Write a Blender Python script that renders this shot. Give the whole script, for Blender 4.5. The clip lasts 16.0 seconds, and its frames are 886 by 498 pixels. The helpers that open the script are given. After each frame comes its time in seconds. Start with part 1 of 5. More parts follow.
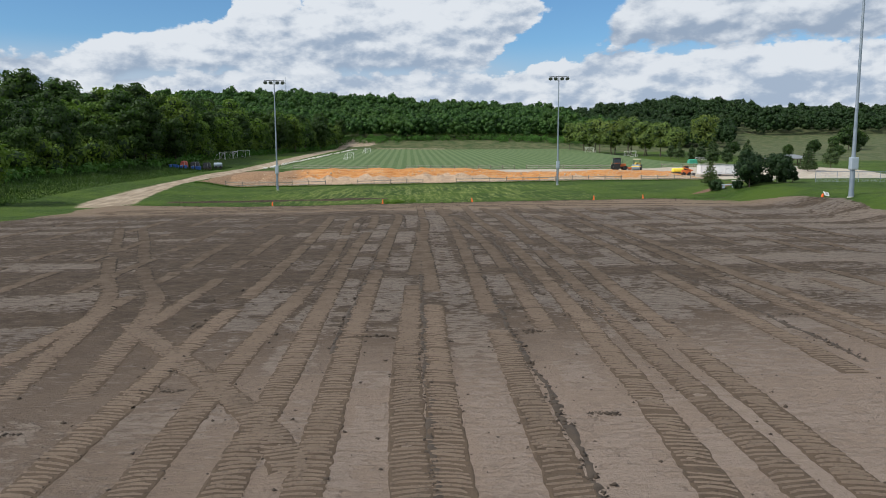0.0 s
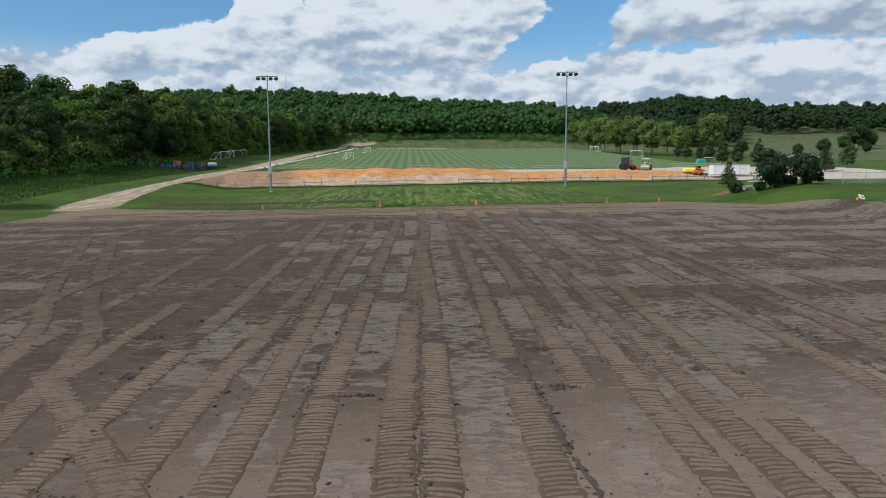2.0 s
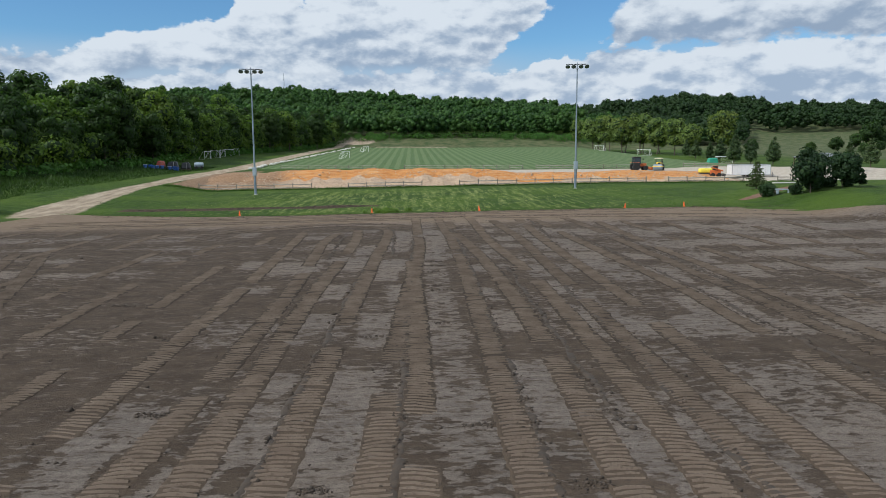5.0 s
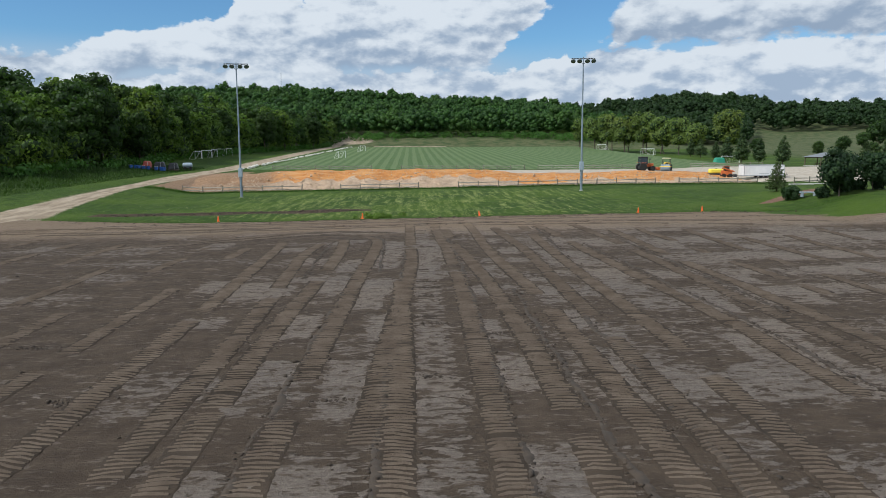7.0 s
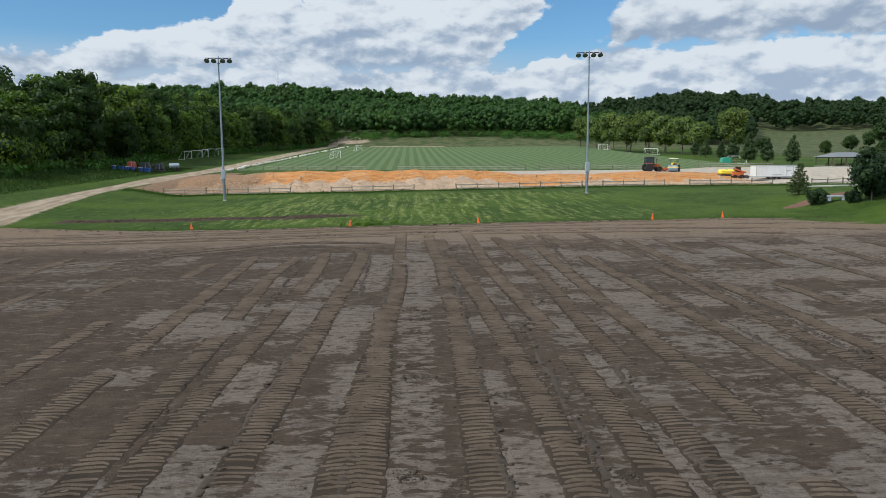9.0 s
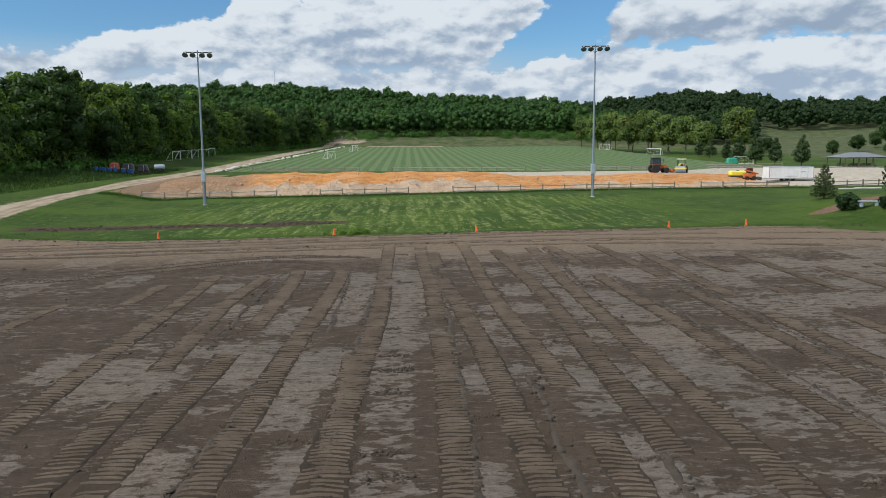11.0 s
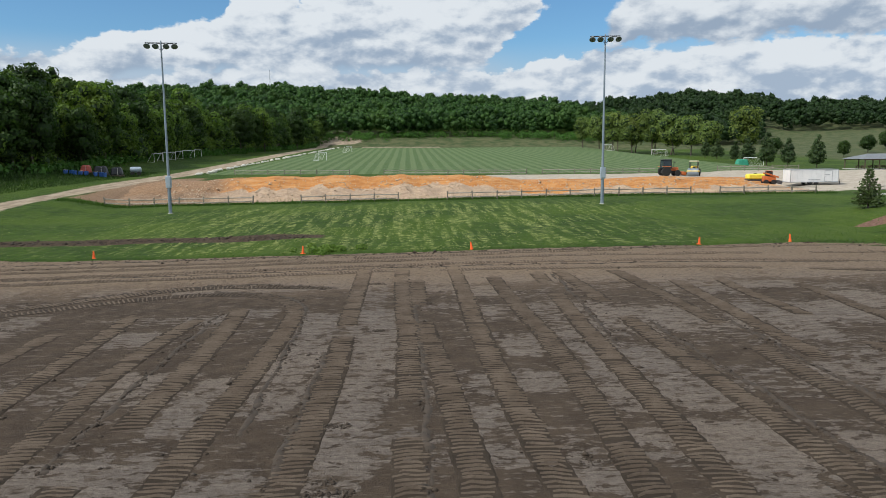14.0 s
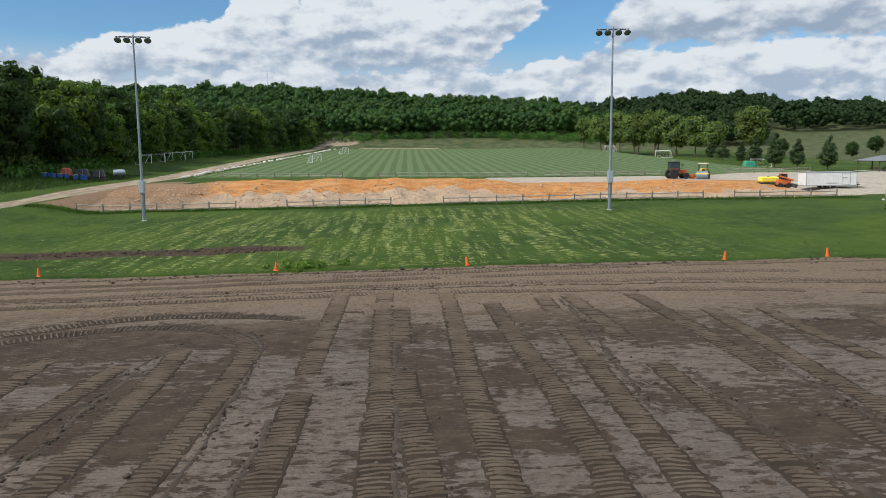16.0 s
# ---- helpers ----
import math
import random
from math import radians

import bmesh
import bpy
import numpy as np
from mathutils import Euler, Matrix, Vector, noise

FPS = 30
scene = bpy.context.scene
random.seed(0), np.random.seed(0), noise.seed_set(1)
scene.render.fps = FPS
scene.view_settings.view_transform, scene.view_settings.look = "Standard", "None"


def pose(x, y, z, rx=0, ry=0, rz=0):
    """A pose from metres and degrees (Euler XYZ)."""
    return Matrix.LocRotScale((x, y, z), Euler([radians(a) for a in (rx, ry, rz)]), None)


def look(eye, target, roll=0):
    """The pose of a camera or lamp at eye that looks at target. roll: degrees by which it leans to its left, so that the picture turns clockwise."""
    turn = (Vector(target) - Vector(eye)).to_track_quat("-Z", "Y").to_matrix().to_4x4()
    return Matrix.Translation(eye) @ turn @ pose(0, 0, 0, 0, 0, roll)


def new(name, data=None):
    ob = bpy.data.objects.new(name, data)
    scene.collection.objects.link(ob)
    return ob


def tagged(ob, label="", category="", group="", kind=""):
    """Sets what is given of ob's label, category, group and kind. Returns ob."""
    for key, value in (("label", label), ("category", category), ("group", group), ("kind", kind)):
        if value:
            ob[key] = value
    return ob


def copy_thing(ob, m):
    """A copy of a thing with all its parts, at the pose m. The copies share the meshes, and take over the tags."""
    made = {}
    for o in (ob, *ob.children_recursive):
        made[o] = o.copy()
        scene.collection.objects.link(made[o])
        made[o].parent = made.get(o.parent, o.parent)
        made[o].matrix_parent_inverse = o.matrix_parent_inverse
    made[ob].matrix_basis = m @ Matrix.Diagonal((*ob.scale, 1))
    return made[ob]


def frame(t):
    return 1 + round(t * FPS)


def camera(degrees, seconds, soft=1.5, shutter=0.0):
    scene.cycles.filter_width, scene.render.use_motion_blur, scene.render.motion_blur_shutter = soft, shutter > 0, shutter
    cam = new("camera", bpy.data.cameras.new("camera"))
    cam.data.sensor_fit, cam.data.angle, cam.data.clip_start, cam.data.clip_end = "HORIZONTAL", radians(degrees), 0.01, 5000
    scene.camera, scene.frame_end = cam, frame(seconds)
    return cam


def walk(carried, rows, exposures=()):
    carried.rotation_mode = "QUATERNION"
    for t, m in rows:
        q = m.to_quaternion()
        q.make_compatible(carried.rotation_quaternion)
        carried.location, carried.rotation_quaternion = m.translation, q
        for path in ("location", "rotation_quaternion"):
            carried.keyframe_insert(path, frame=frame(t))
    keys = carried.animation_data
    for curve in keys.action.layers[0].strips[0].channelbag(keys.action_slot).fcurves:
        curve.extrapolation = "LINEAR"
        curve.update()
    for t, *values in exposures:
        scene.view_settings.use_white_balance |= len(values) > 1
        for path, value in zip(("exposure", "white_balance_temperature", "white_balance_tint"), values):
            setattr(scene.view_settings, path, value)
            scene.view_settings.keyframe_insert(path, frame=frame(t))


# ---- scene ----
EXPO = [(0, -0.14, 6300, 9), (1.2, -0.16, 6200, 8), (3.5, -0.20, 6020, 7), (8, -0.18, 6080, 7), (12, -0.16, 6250, 7), (16, -0.13, 6330, 8)]
cam = camera(62.3, 16.0, soft=0.85)
PATH = [
    (0, look((0.333, -4.452, 6.775), (2.599, 45.079, 0.328), -0.31)),
    (2, look((0.606, 2.246, 6.817), (2.751, 51.776, 0.324), -0.33)),
    (4, look((1.012, 9.110, 6.872), (3.112, 58.636, 0.330), -0.36)),
    (6, look((1.532, 16.070, 6.941), (3.643, 65.589, 0.352), -0.39)),
    (8, look((2.150, 23.055, 7.022), (4.310, 72.567, 0.398), -0.41)),
    (10, look((2.850, 29.995, 7.116), (5.076, 79.501, 0.473), -0.44)),
    (12, look((3.614, 36.820, 7.224), (5.905, 86.324, 0.584), -0.47)),
    (14, look((4.426, 43.460, 7.344), (6.761, 92.966, 0.737), -0.49)),
    (16, look((5.268, 49.844, 7.478), (7.609, 99.360, 0.940), -0.52)),
]
walk(cam, PATH, EXPO)

# ---------------------------------------------------------------- sky, sun
SUN_AZ, SUN_EL = radians(-113), radians(43)      # clockwise from +y; height
sun_way = Vector((math.sin(SUN_AZ) * math.cos(SUN_EL), math.cos(SUN_AZ) * math.cos(SUN_EL), math.sin(SUN_EL)))
sun_data = bpy.data.lights.new("sun", "SUN")
sun_data.energy, sun_data.angle, sun_data.color = 4.2, radians(0.6), (1.0, 0.955, 0.885)
sun = new("sun", sun_data)
sun.matrix_world = look(sun_way * 900, (0, 0, 0))


class Nodes:
    """Short hand for node trees."""

    def __init__(self, tree):
        self.tree = tree

    def add(self, kind):
        return self.tree.nodes.new(kind)

    def put(self, socket, v):
        if isinstance(v, bpy.types.NodeSocket):
            self.tree.links.new(v, socket)
        else:
            socket.default_value = v

    def math(self, op, a, b=0.0, c=0.0, clamp=False):
        n = self.add("ShaderNodeMath")
        n.operation, n.use_clamp = op, clamp
        for s, v in zip(n.inputs, (a, b, c)):
            self.put(s, v)
        return n.outputs[0]

    def mix(self, f, a, b, blend="MIX"):
        n = self.add("ShaderNodeMix")
        n.data_type, n.blend_type = "RGBA", blend
        self.put(n.inputs[0], f)
        for s, v in zip((n.inputs[6], n.inputs[7]), (a, b)):
            self.put(s, v if isinstance(v, bpy.types.NodeSocket) else (*v, 1))
        return n.outputs[2]

    def ramp(self, v, lo, hi, a=0.0, b=1.0, smooth=True):
        n = self.add("ShaderNodeMapRange")
        n.clamp = True
        n.interpolation_type = "SMOOTHSTEP" if smooth else "LINEAR"
        for s, q in zip(n.inputs, (v, lo, hi, a, b)):
            self.put(s, q)
        return n.outputs[0]

    def noise(self, vec, scale, detail=3.0, rough=0.55, dims="3D", warp=0.0):
        n = self.add("ShaderNodeTexNoise")
        n.noise_dimensions = dims
        if vec is not None:
            self.put(n.inputs["Vector"], vec)
        n.inputs["Scale"].default_value, n.inputs["Detail"].default_value = scale, detail
        n.inputs["Roughness"].default_value, n.inputs["Distortion"].default_value = rough, warp
        return n.outputs[0]

    def scaled(self, vec, s, off=(0, 0, 0), turn=(0, 0, 0)):
        n = self.add("ShaderNodeMapping")
        self.put(n.inputs[0], vec)
        n.inputs[1].default_value, n.inputs[2].default_value, n.inputs[3].default_value = off, turn, s
        return n.outputs[0]

    def xyz(self, vec):
        n = self.add("ShaderNodeSeparateXYZ")
        self.put(n.inputs[0], vec)
        return n.outputs

    def vec(self, x, y, z=0.0):
        n = self.add("ShaderNodeCombineXYZ")
        for s, v in zip(n.inputs, (x, y, z)):
            self.put(s, v)
        return n.outputs[0]


# world: blue sky with fair-weather clouds all round
world = bpy.data.worlds.new("world")
scene.world = world
world.use_nodes = True
world.node_tree.nodes.clear()
W = Nodes(world.node_tree)
sky = W.add("ShaderNodeTexSky")
sky.sky_type, sky.sun_disc, sky.sun_elevation, sky.sun_rotation = "NISHITA", False, SUN_EL, SUN_AZ
sky.air_density, sky.dust_density, sky.ozone_density = 1.0, 0.3, 2.5
way = W.add("ShaderNodeTexCoord").outputs["Generated"]
wx, wy, wz = W.xyz(way)
az = W.math("ARCTAN2", wx, wy)
up = W.math("ARCSINE", wz)


def billow(p, scale, detail):
    """Rounded heaps, 0..1."""
    v = W.add("ShaderNodeTexVoronoi")
    v.feature, v.normalize = "SMOOTH_F1", True
    W.put(v.inputs["Vector"], p)
    v.inputs["Scale"].default_value, v.inputs["Detail"].default_value = scale, detail
    v.inputs["Roughness"].default_value, v.inputs["Lacunarity"].default_value = 0.5, 2.1
    v.inputs["Smoothness"].default_value = 0.6
    return W.math("SUBTRACT", 1.0, v.outputs["Distance"])


def cloud_field(dx, dy):
    """Cloud thickness over azimuth and height, shifted a little to find the lit side."""
    a = W.math("ADD", az, dx)
    e = W.math("ADD", up, dy)
    p = W.vec(a, W.math("MULTIPLY", e, 2.0), 3.7)
    big = W.noise(p, 5.0, 2.0, 0.5)
    mid = W.noise(p, 15.0, 8.0, 0.62, warp=0.2)
    return W.math("ADD", W.math("MULTIPLY", big, 0.45), W.math("ADD", W.math("MULTIPLY", mid, 0.40), W.math("MULTIPLY_ADD", billow(p, 12.0, 4.0), 0.70, -0.34)))


def soft_field(dx, dy):
    """The same clouds with less detail, for the large light and shade."""
    p = W.vec(W.math("ADD", az, dx), W.math("MULTIPLY", W.math("ADD", up, dy), 2.0), 3.7)
    mid = W.noise(p, 15.0, 2.0, 0.5, warp=0.2)
    return W.math("ADD", W.math("MULTIPLY", W.noise(p, 5.0, 2.0, 0.5), 0.45), W.math("ADD", W.math("MULTIPLY", mid, 0.40), W.math("MULTIPLY_ADD", billow(p, 12.0, 1.5), 0.70, -0.34)))


def outline(v, lo, hi, *points):
    """A value along v, straight from point to point."""
    r = W.add("ShaderNodeValToRGB")
    e = r.color_ramp.elements
    for k, (p, q_) in enumerate(points):
        c = e[k] if k < 2 else e.new(1.0)
        c.position = (p - lo) / (hi - lo)
        c.color = (q_ + 1, q_ + 1, q_ + 1, 1)
    W.put(r.inputs[0], W.ramp(v, lo, hi, smooth=False))
    return W.math("SUBTRACT", r.outputs[0], 1.0)


thick = cloud_field(0, 0)
puff = W.math("SUBTRACT", thick, 0.62)
fine_p = W.vec(az, W.math("MULTIPLY", up, 1.5), 1.3)
tuft = W.math("SUBTRACT", billow(fine_p, 46.0, 3.0), 0.62)
ragged = W.math("ADD", W.math("MULTIPLY", puff, 0.070), W.math("MULTIPLY", tuft, 0.040))
fine_lit = W.math("SUBTRACT", thick, cloud_field(-0.008, 0.011))
tuft_lit = W.math("SUBTRACT", tuft, W.math("SUBTRACT", billow(W.vec(W.math("ADD", az, -0.004), W.math("MULTIPLY", W.math("ADD", up, 0.006), 1.5), 1.3), 46.0, 3.0), 0.62))
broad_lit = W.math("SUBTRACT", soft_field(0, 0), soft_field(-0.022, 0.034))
lit = W.math("ADD", W.math("MULTIPLY", tuft_lit, 0.42), W.math("ADD", W.math("MULTIPLY", fine_lit, 1.45), W.math("MULTIPLY", broad_lit, 0.6)))
# great heap, with its grey base over the hill
top_a = outline(az, -0.7, 0.7, (-0.68, 0.107), (-0.49, 0.119), (-0.45, 0.124), (-0.425, 0.121), (-0.391, 0.131), (-0.366, 0.143), (-0.327, 0.150), (-0.30, 0.158), (-0.28, 0.162),
                (-0.233, 0.169), (-0.222, 0.187), (-0.197, 0.198), (-0.147, 0.194), (-0.139, 0.182), (-0.118, 0.197), (-0.074, 0.225), (0.0, 0.30), (0.16, 0.33))
end_a = outline(up, 0.1, 0.4, (0.110, 0.105), (0.137, 0.133), (0.150, 0.150), (0.168, 0.174), (0.185, 0.184), (0.196, 0.168), (0.237, 0.155), (0.33, 0.13))
over_a = W.math("SUBTRACT", up, W.math("MULTIPLY_ADD", puff, -0.05, W.ramp(az, -0.50, -0.28, 0.070, 0.108)))
in_a = W.math("MINIMUM", W.math("SUBTRACT", top_a, up), W.math("MULTIPLY", W.math("SUBTRACT", end_a, az), 0.8))
mask_a = W.math("MULTIPLY", W.ramp(W.math("ADD", in_a, ragged), -0.003, 0.004), W.ramp(over_a, -0.010, 0.006))
shade_a = W.math("ADD", W.ramp(over_a, -0.005, 0.065, 0.34, 0.84), W.math("ADD", W.ramp(in_a, 0.05, 0.0, 0.0, 0.18), W.math("MULTIPLY", lit, 2.5)))
cloud_a = W.mix(W.ramp(shade_a, 0.0, 1.0), (3.7, 4.55, 5.8), (8.3, 8.6, 9.0))
# heap with a flat base
base_c = outline(az, 0.2, 0.7, (0.261, 0.146), (0.287, 0.136), (0.35, 0.130), (0.435, 0.130), (0.479, 0.133), (0.60, 0.130))
start_c = outline(up, 0.1, 0.4, (0.140, 0.262), (0.165, 0.268), (0.192, 0.285), (0.218, 0.291), (0.33, 0.33))
over_c = W.math("SUBTRACT", up, base_c)
in_c = W.math("MINIMUM", W.math("MULTIPLY", W.math("SUBTRACT", az, start_c), 0.8), W.math("ADD", over_c, W.math("MULTIPLY", puff, 0.02)))
mask_c = W.ramp(W.math("ADD", in_c, W.math("MULTIPLY", ragged, 0.7)), -0.003, 0.005)
shade_c = W.math("ADD", W.ramp(over_c, 0.0, 0.050, 0.20, 0.80), W.math("ADD", W.ramp(in_c, 0.03, 0.0, 0.0, 0.10), W.math("MULTIPLY", lit, 2.2)))
cloud_c = W.mix(W.ramp(shade_c, 0.0, 1.0), (3.5, 4.3, 5.5), (8.2, 8.5, 8.9))
# far bank low over the hill: bright crests
top_b = outline(az, -0.7, 0.7, (-0.49, 0.082), (-0.37, 0.093), (-0.235, 0.104), (-0.09, 0.108), (0.013, 0.107), (0.104, 0.100), (0.134, 0.106), (0.156, 0.115), (0.178, 0.122),
                (0.207, 0.126), (0.216, 0.119), (0.237, 0.126), (0.251, 0.132), (0.28, 0.133), (0.322, 0.121), (0.35, 0.124), (0.416, 0.128), (0.479, 0.130), (0.65, 0.12))
under = W.math("ADD", W.math("SUBTRACT", top_b, up), ragged)
shade_b = W.math("ADD", W.ramp(under, 0.0, 0.050, 0.80, 0.42), W.math("MULTIPLY", lit, 3.2))
cloud_b = W.mix(W.ramp(shade_b, 0.0, 1.0), (4.2, 5.05, 6.3), (8.2, 8.5, 8.9))
mask_b = W.ramp(under, -0.003, 0.003)
# the rest of the sky: scattered heaps
out = W.math("MAXIMUM", W.ramp(up, 0.21, 0.32), W.ramp(W.math("ABSOLUTE", az), 0.58, 0.75))
cover = W.math("MULTIPLY", W.ramp(W.math("ADD", thick, W.ramp(up, 0.02, 0.6, 0.12, 0.0)), 0.50, 0.56), out)
cloud_o = W.mix(W.ramp(W.math("MULTIPLY_ADD", lit, 2.2, 0.6), 0.0, 1.0), (3.9, 4.75, 5.95), (8.3, 8.6, 9.0))
deep = W.mix(1.0, sky.outputs[0], (0.80, 1.08, 1.26), "MULTIPLY")
veil = W.mix(W.math("MULTIPLY", W.ramp(up, 0.15, 0.09), W.ramp(W.math("ABSOLUTE", W.math("SUBTRACT", az, 0.2)), 0.03, 0.12, 0.5, 0.9)), deep, (5.0, 5.9, 7.1))
both = W.mix(cover, W.mix(mask_c, W.mix(mask_a, W.mix(mask_b, veil, cloud_b), cloud_a), cloud_c), cloud_o)
back = W.add("ShaderNodeBackground")
W.put(back.inputs[0], both)
back.inputs[1].default_value = 0.10
W.put(W.add("ShaderNodeOutputWorld").inputs[0], back.outputs[0])


# ---------------------------------------------------------------- materials
def material(name, rough=0.8, metal=0.0):
    m = bpy.data.materials.new(name)
    m.use_nodes = True
    n = Nodes(m.node_tree)
    bsdf = m.node_tree.nodes["Principled BSDF"]
    bsdf.inputs["Roughness"].default_value, bsdf.inputs["Metallic"].default_value = rough, metal
    n.bsdf = bsdf
    n.where = n.add("ShaderNodeTexCoord").outputs["Object"]
    return m, n


def bump(n, height, strength, dist):
    b = n.add("ShaderNodeBump")
    b.inputs["Strength"].default_value, b.inputs["Distance"].default_value = strength, dist
    n.put(b.inputs["Height"], height)
    n.put(n.bsdf.inputs["Normal"], b.outputs[0])


def plain(name, a, b, scale=3.0, rough=0.6, metal=0.0, bumps=0.0, fine=40.0):
    """Two close shades with large stains and fine grain."""
    m, n = material(name, rough, metal)
    s = n.noise(n.where, scale, 4.0)
    g = n.noise(n.where, fine, 2.0)
    k = n.ramp(n.math("ADD", n.math("MULTIPLY", s, 0.7), n.math("MULTIPLY", g, 0.3)), 0.32, 0.68)
    n.put(n.bsdf.inputs["Base Color"], n.mix(k, a, b))
    n.put(n.bsdf.inputs["Roughness"], n.ramp(s, 0.3, 0.7, rough * 0.85, min(1, rough * 1.15)))
    if bumps:
        bump(n, n.math("ADD", g, s), 0.5, bumps)
    return m


def foliage(name, dark, light, spread=0.35):
    m, n = material(name, 0.62)
    geo = n.add("ShaderNodeNewGeometry")
    ob = n.add("ShaderNodeObjectInfo")
    pos = geo.outputs["Position"]
    tone = n.noise(pos, 0.16, 2.0)
    k = n.math("ADD", n.math("MULTIPLY", geo.outputs["Random Per Island"], 0.45), n.math("MULTIPLY", tone, 0.75))
    k = n.math("ADD", k, n.math("MULTIPLY", n.math("SUBTRACT", ob.outputs["Random"], 0.5), spread))
    col = n.mix(n.ramp(k, 0.15, 0.95), dark, light)
    yellow = n.mix(n.ramp(n.noise(pos, 0.045, 1.0), 0.45, 0.75, 0.0, 0.3), col, (light[0] * 1.35, light[1] * 1.05, light[2] * 0.8))
    n.put(n.bsdf.inputs["Base Color"], yellow)
    n.bsdf.inputs["Specular IOR Level"].default_value = 0.25
    tr = n.add("ShaderNodeBsdfTranslucent")
    n.put(tr.inputs[0], n.mix(1.0, yellow, (1.1, 1.3, 0.6), "MULTIPLY"))
    mx = n.add("ShaderNodeMixShader")
    mx.inputs[0].default_value = 0.35
    out = n.tree.nodes["Material Output"]
    n.put(mx.inputs[1], n.bsdf.outputs[0])
    n.put(mx.inputs[2], tr.outputs[0])
    n.put(out.inputs[0], mx.outputs[0])
    return m


leaf_wood = foliage("leaf_wood", (0.036, 0.076, 0.014), (0.135, 0.215, 0.036))
leaf_far = foliage("leaf_far", (0.014, 0.044, 0.013), (0.064, 0.140, 0.030))
leaf_oak = foliage("leaf_oak", (0.013, 0.032, 0.008), (0.050, 0.098, 0.019))
# darker copy of leaf_far: cloud shade on the ridge is put into the colour
leaf_far_shaded = foliage("leaf_far_shaded", (0.010, 0.027, 0.009), (0.030, 0.064, 0.018))
leaf_pale = foliage("leaf_pale", (0.075, 0.120, 0.030), (0.180, 0.245, 0.065))
leaf_fir = foliage("leaf_fir", (0.028, 0.054, 0.020), (0.082, 0.122, 0.048))
leaf_dark = foliage("leaf_dark", (0.010, 0.026, 0.012), (0.034, 0.070, 0.026))
leaf_weed = foliage("leaf_weed", (0.030, 0.085, 0.016), (0.085, 0.190, 0.035))
leaf_grass = foliage("leaf_grass", (0.022, 0.058, 0.008), (0.060, 0.120, 0.020))
bark = plain("bark", (0.055, 0.042, 0.032), (0.13, 0.105, 0.085), 4, 0.95, 0, 0.02)
# for lumps filling the crowns: the shade in there is painted as dark colour
shade_core = plain("leaf_core_shade", (0.013, 0.030, 0.008), (0.028, 0.062, 0.014), 1.0, 0.95)
steel = plain("galvanised_steel", (0.20, 0.25, 0.31), (0.30, 0.35, 0.40), 0.8, 0.5, 0.45)
steel_dark = plain("dark_steel", (0.05, 0.055, 0.06), (0.10, 0.10, 0.11), 2, 0.55, 0.5)
box_grey = plain("box_grey", (0.30, 0.37, 0.44), (0.40, 0.46, 0.52), 1.5, 0.5, 0.2)
reflector = plain("spun_aluminium", (0.27, 0.29, 0.30), (0.40, 0.42, 0.43), 6, 0.4, 0.4)
glass_lens = plain("lamp_glass", (0.10, 0.11, 0.12), (0.16, 0.17, 0.18), 6, 0.12, 0.0)
orange = plain("orange_plastic", (0.85, 0.12, 0.02), (0.95, 0.17, 0.03), 5, 0.5)
white = plain("white_paint", (0.70, 0.71, 0.72), (0.80, 0.80, 0.80), 1.2, 0.4)
white_pvc = plain("white_post", (0.66, 0.67, 0.66), (0.80, 0.80, 0.78), 3, 0.5)
trim_grey = plain("grey_trim", (0.33, 0.35, 0.37), (0.45, 0.47, 0.49), 2, 0.4, 0.5)
seam_white = plain("panel_seam_white", (0.56, 0.57, 0.58), (0.64, 0.65, 0.66), 2, 0.45)
rail_wood = plain("weathered_rail", (0.22, 0.20, 0.165), (0.40, 0.37, 0.31), 2, 0.9, 0, 0.01)
post_wood = plain("weathered_post", (0.13, 0.115, 0.09), (0.25, 0.225, 0.185), 3, 0.9, 0, 0.01)
rubber = plain("tyre_rubber", (0.012, 0.012, 0.012), (0.03, 0.028, 0.026), 3, 0.85)
black = plain("black_plastic", (0.012, 0.012, 0.014), (0.03, 0.03, 0.032), 3, 0.45)
cab_glass = plain("tinted_glass", (0.02, 0.035, 0.045), (0.035, 0.055, 0.065), 2, 0.08)
machine_orange = plain("machine_orange", (0.42, 0.10, 0.025), (0.60, 0.16, 0.04), 3, 0.5)
machine_yellow = plain("machine_yellow", (0.72, 0.50, 0.06), (0.85, 0.62, 0.10), 2, 0.45)
bright_yellow = plain("bright_yellow", (0.80, 0.68, 0.05), (0.90, 0.78, 0.10), 2, 0.5)
cream = plain("cream_canopy", (0.72, 0.68, 0.45), (0.82, 0.78, 0.55), 2, 0.5)
blue = plain("blue_plastic", (0.03, 0.10, 0.35), (0.06, 0.17, 0.50), 2, 0.5)
red = plain("faded_red", (0.35, 0.06, 0.04), (0.50, 0.12, 0.08), 2, 0.6)
tarp = plain("black_tarp", (0.018, 0.018, 0.022), (0.05, 0.05, 0.055), 2, 0.5)
green_cloth = plain("green_cloth", (0.02, 0.22, 0.14), (0.05, 0.32, 0.20), 2, 0.7)
roof_grey = plain("shingle_roof", (0.13, 0.145, 0.16), (0.22, 0.235, 0.25), 3, 0.85)
timber = plain("brown_timber", (0.07, 0.05, 0.035), (0.13, 0.10, 0.07), 3, 0.8)
concrete = plain("concrete", (0.42, 0.41, 0.38), (0.55, 0.53, 0.49), 1.5, 0.9)
stone_pale = plain("pale_limestone", (0.46, 0.44, 0.38), (0.70, 0.68, 0.62), 2.2, 0.9, 0, 0.02)
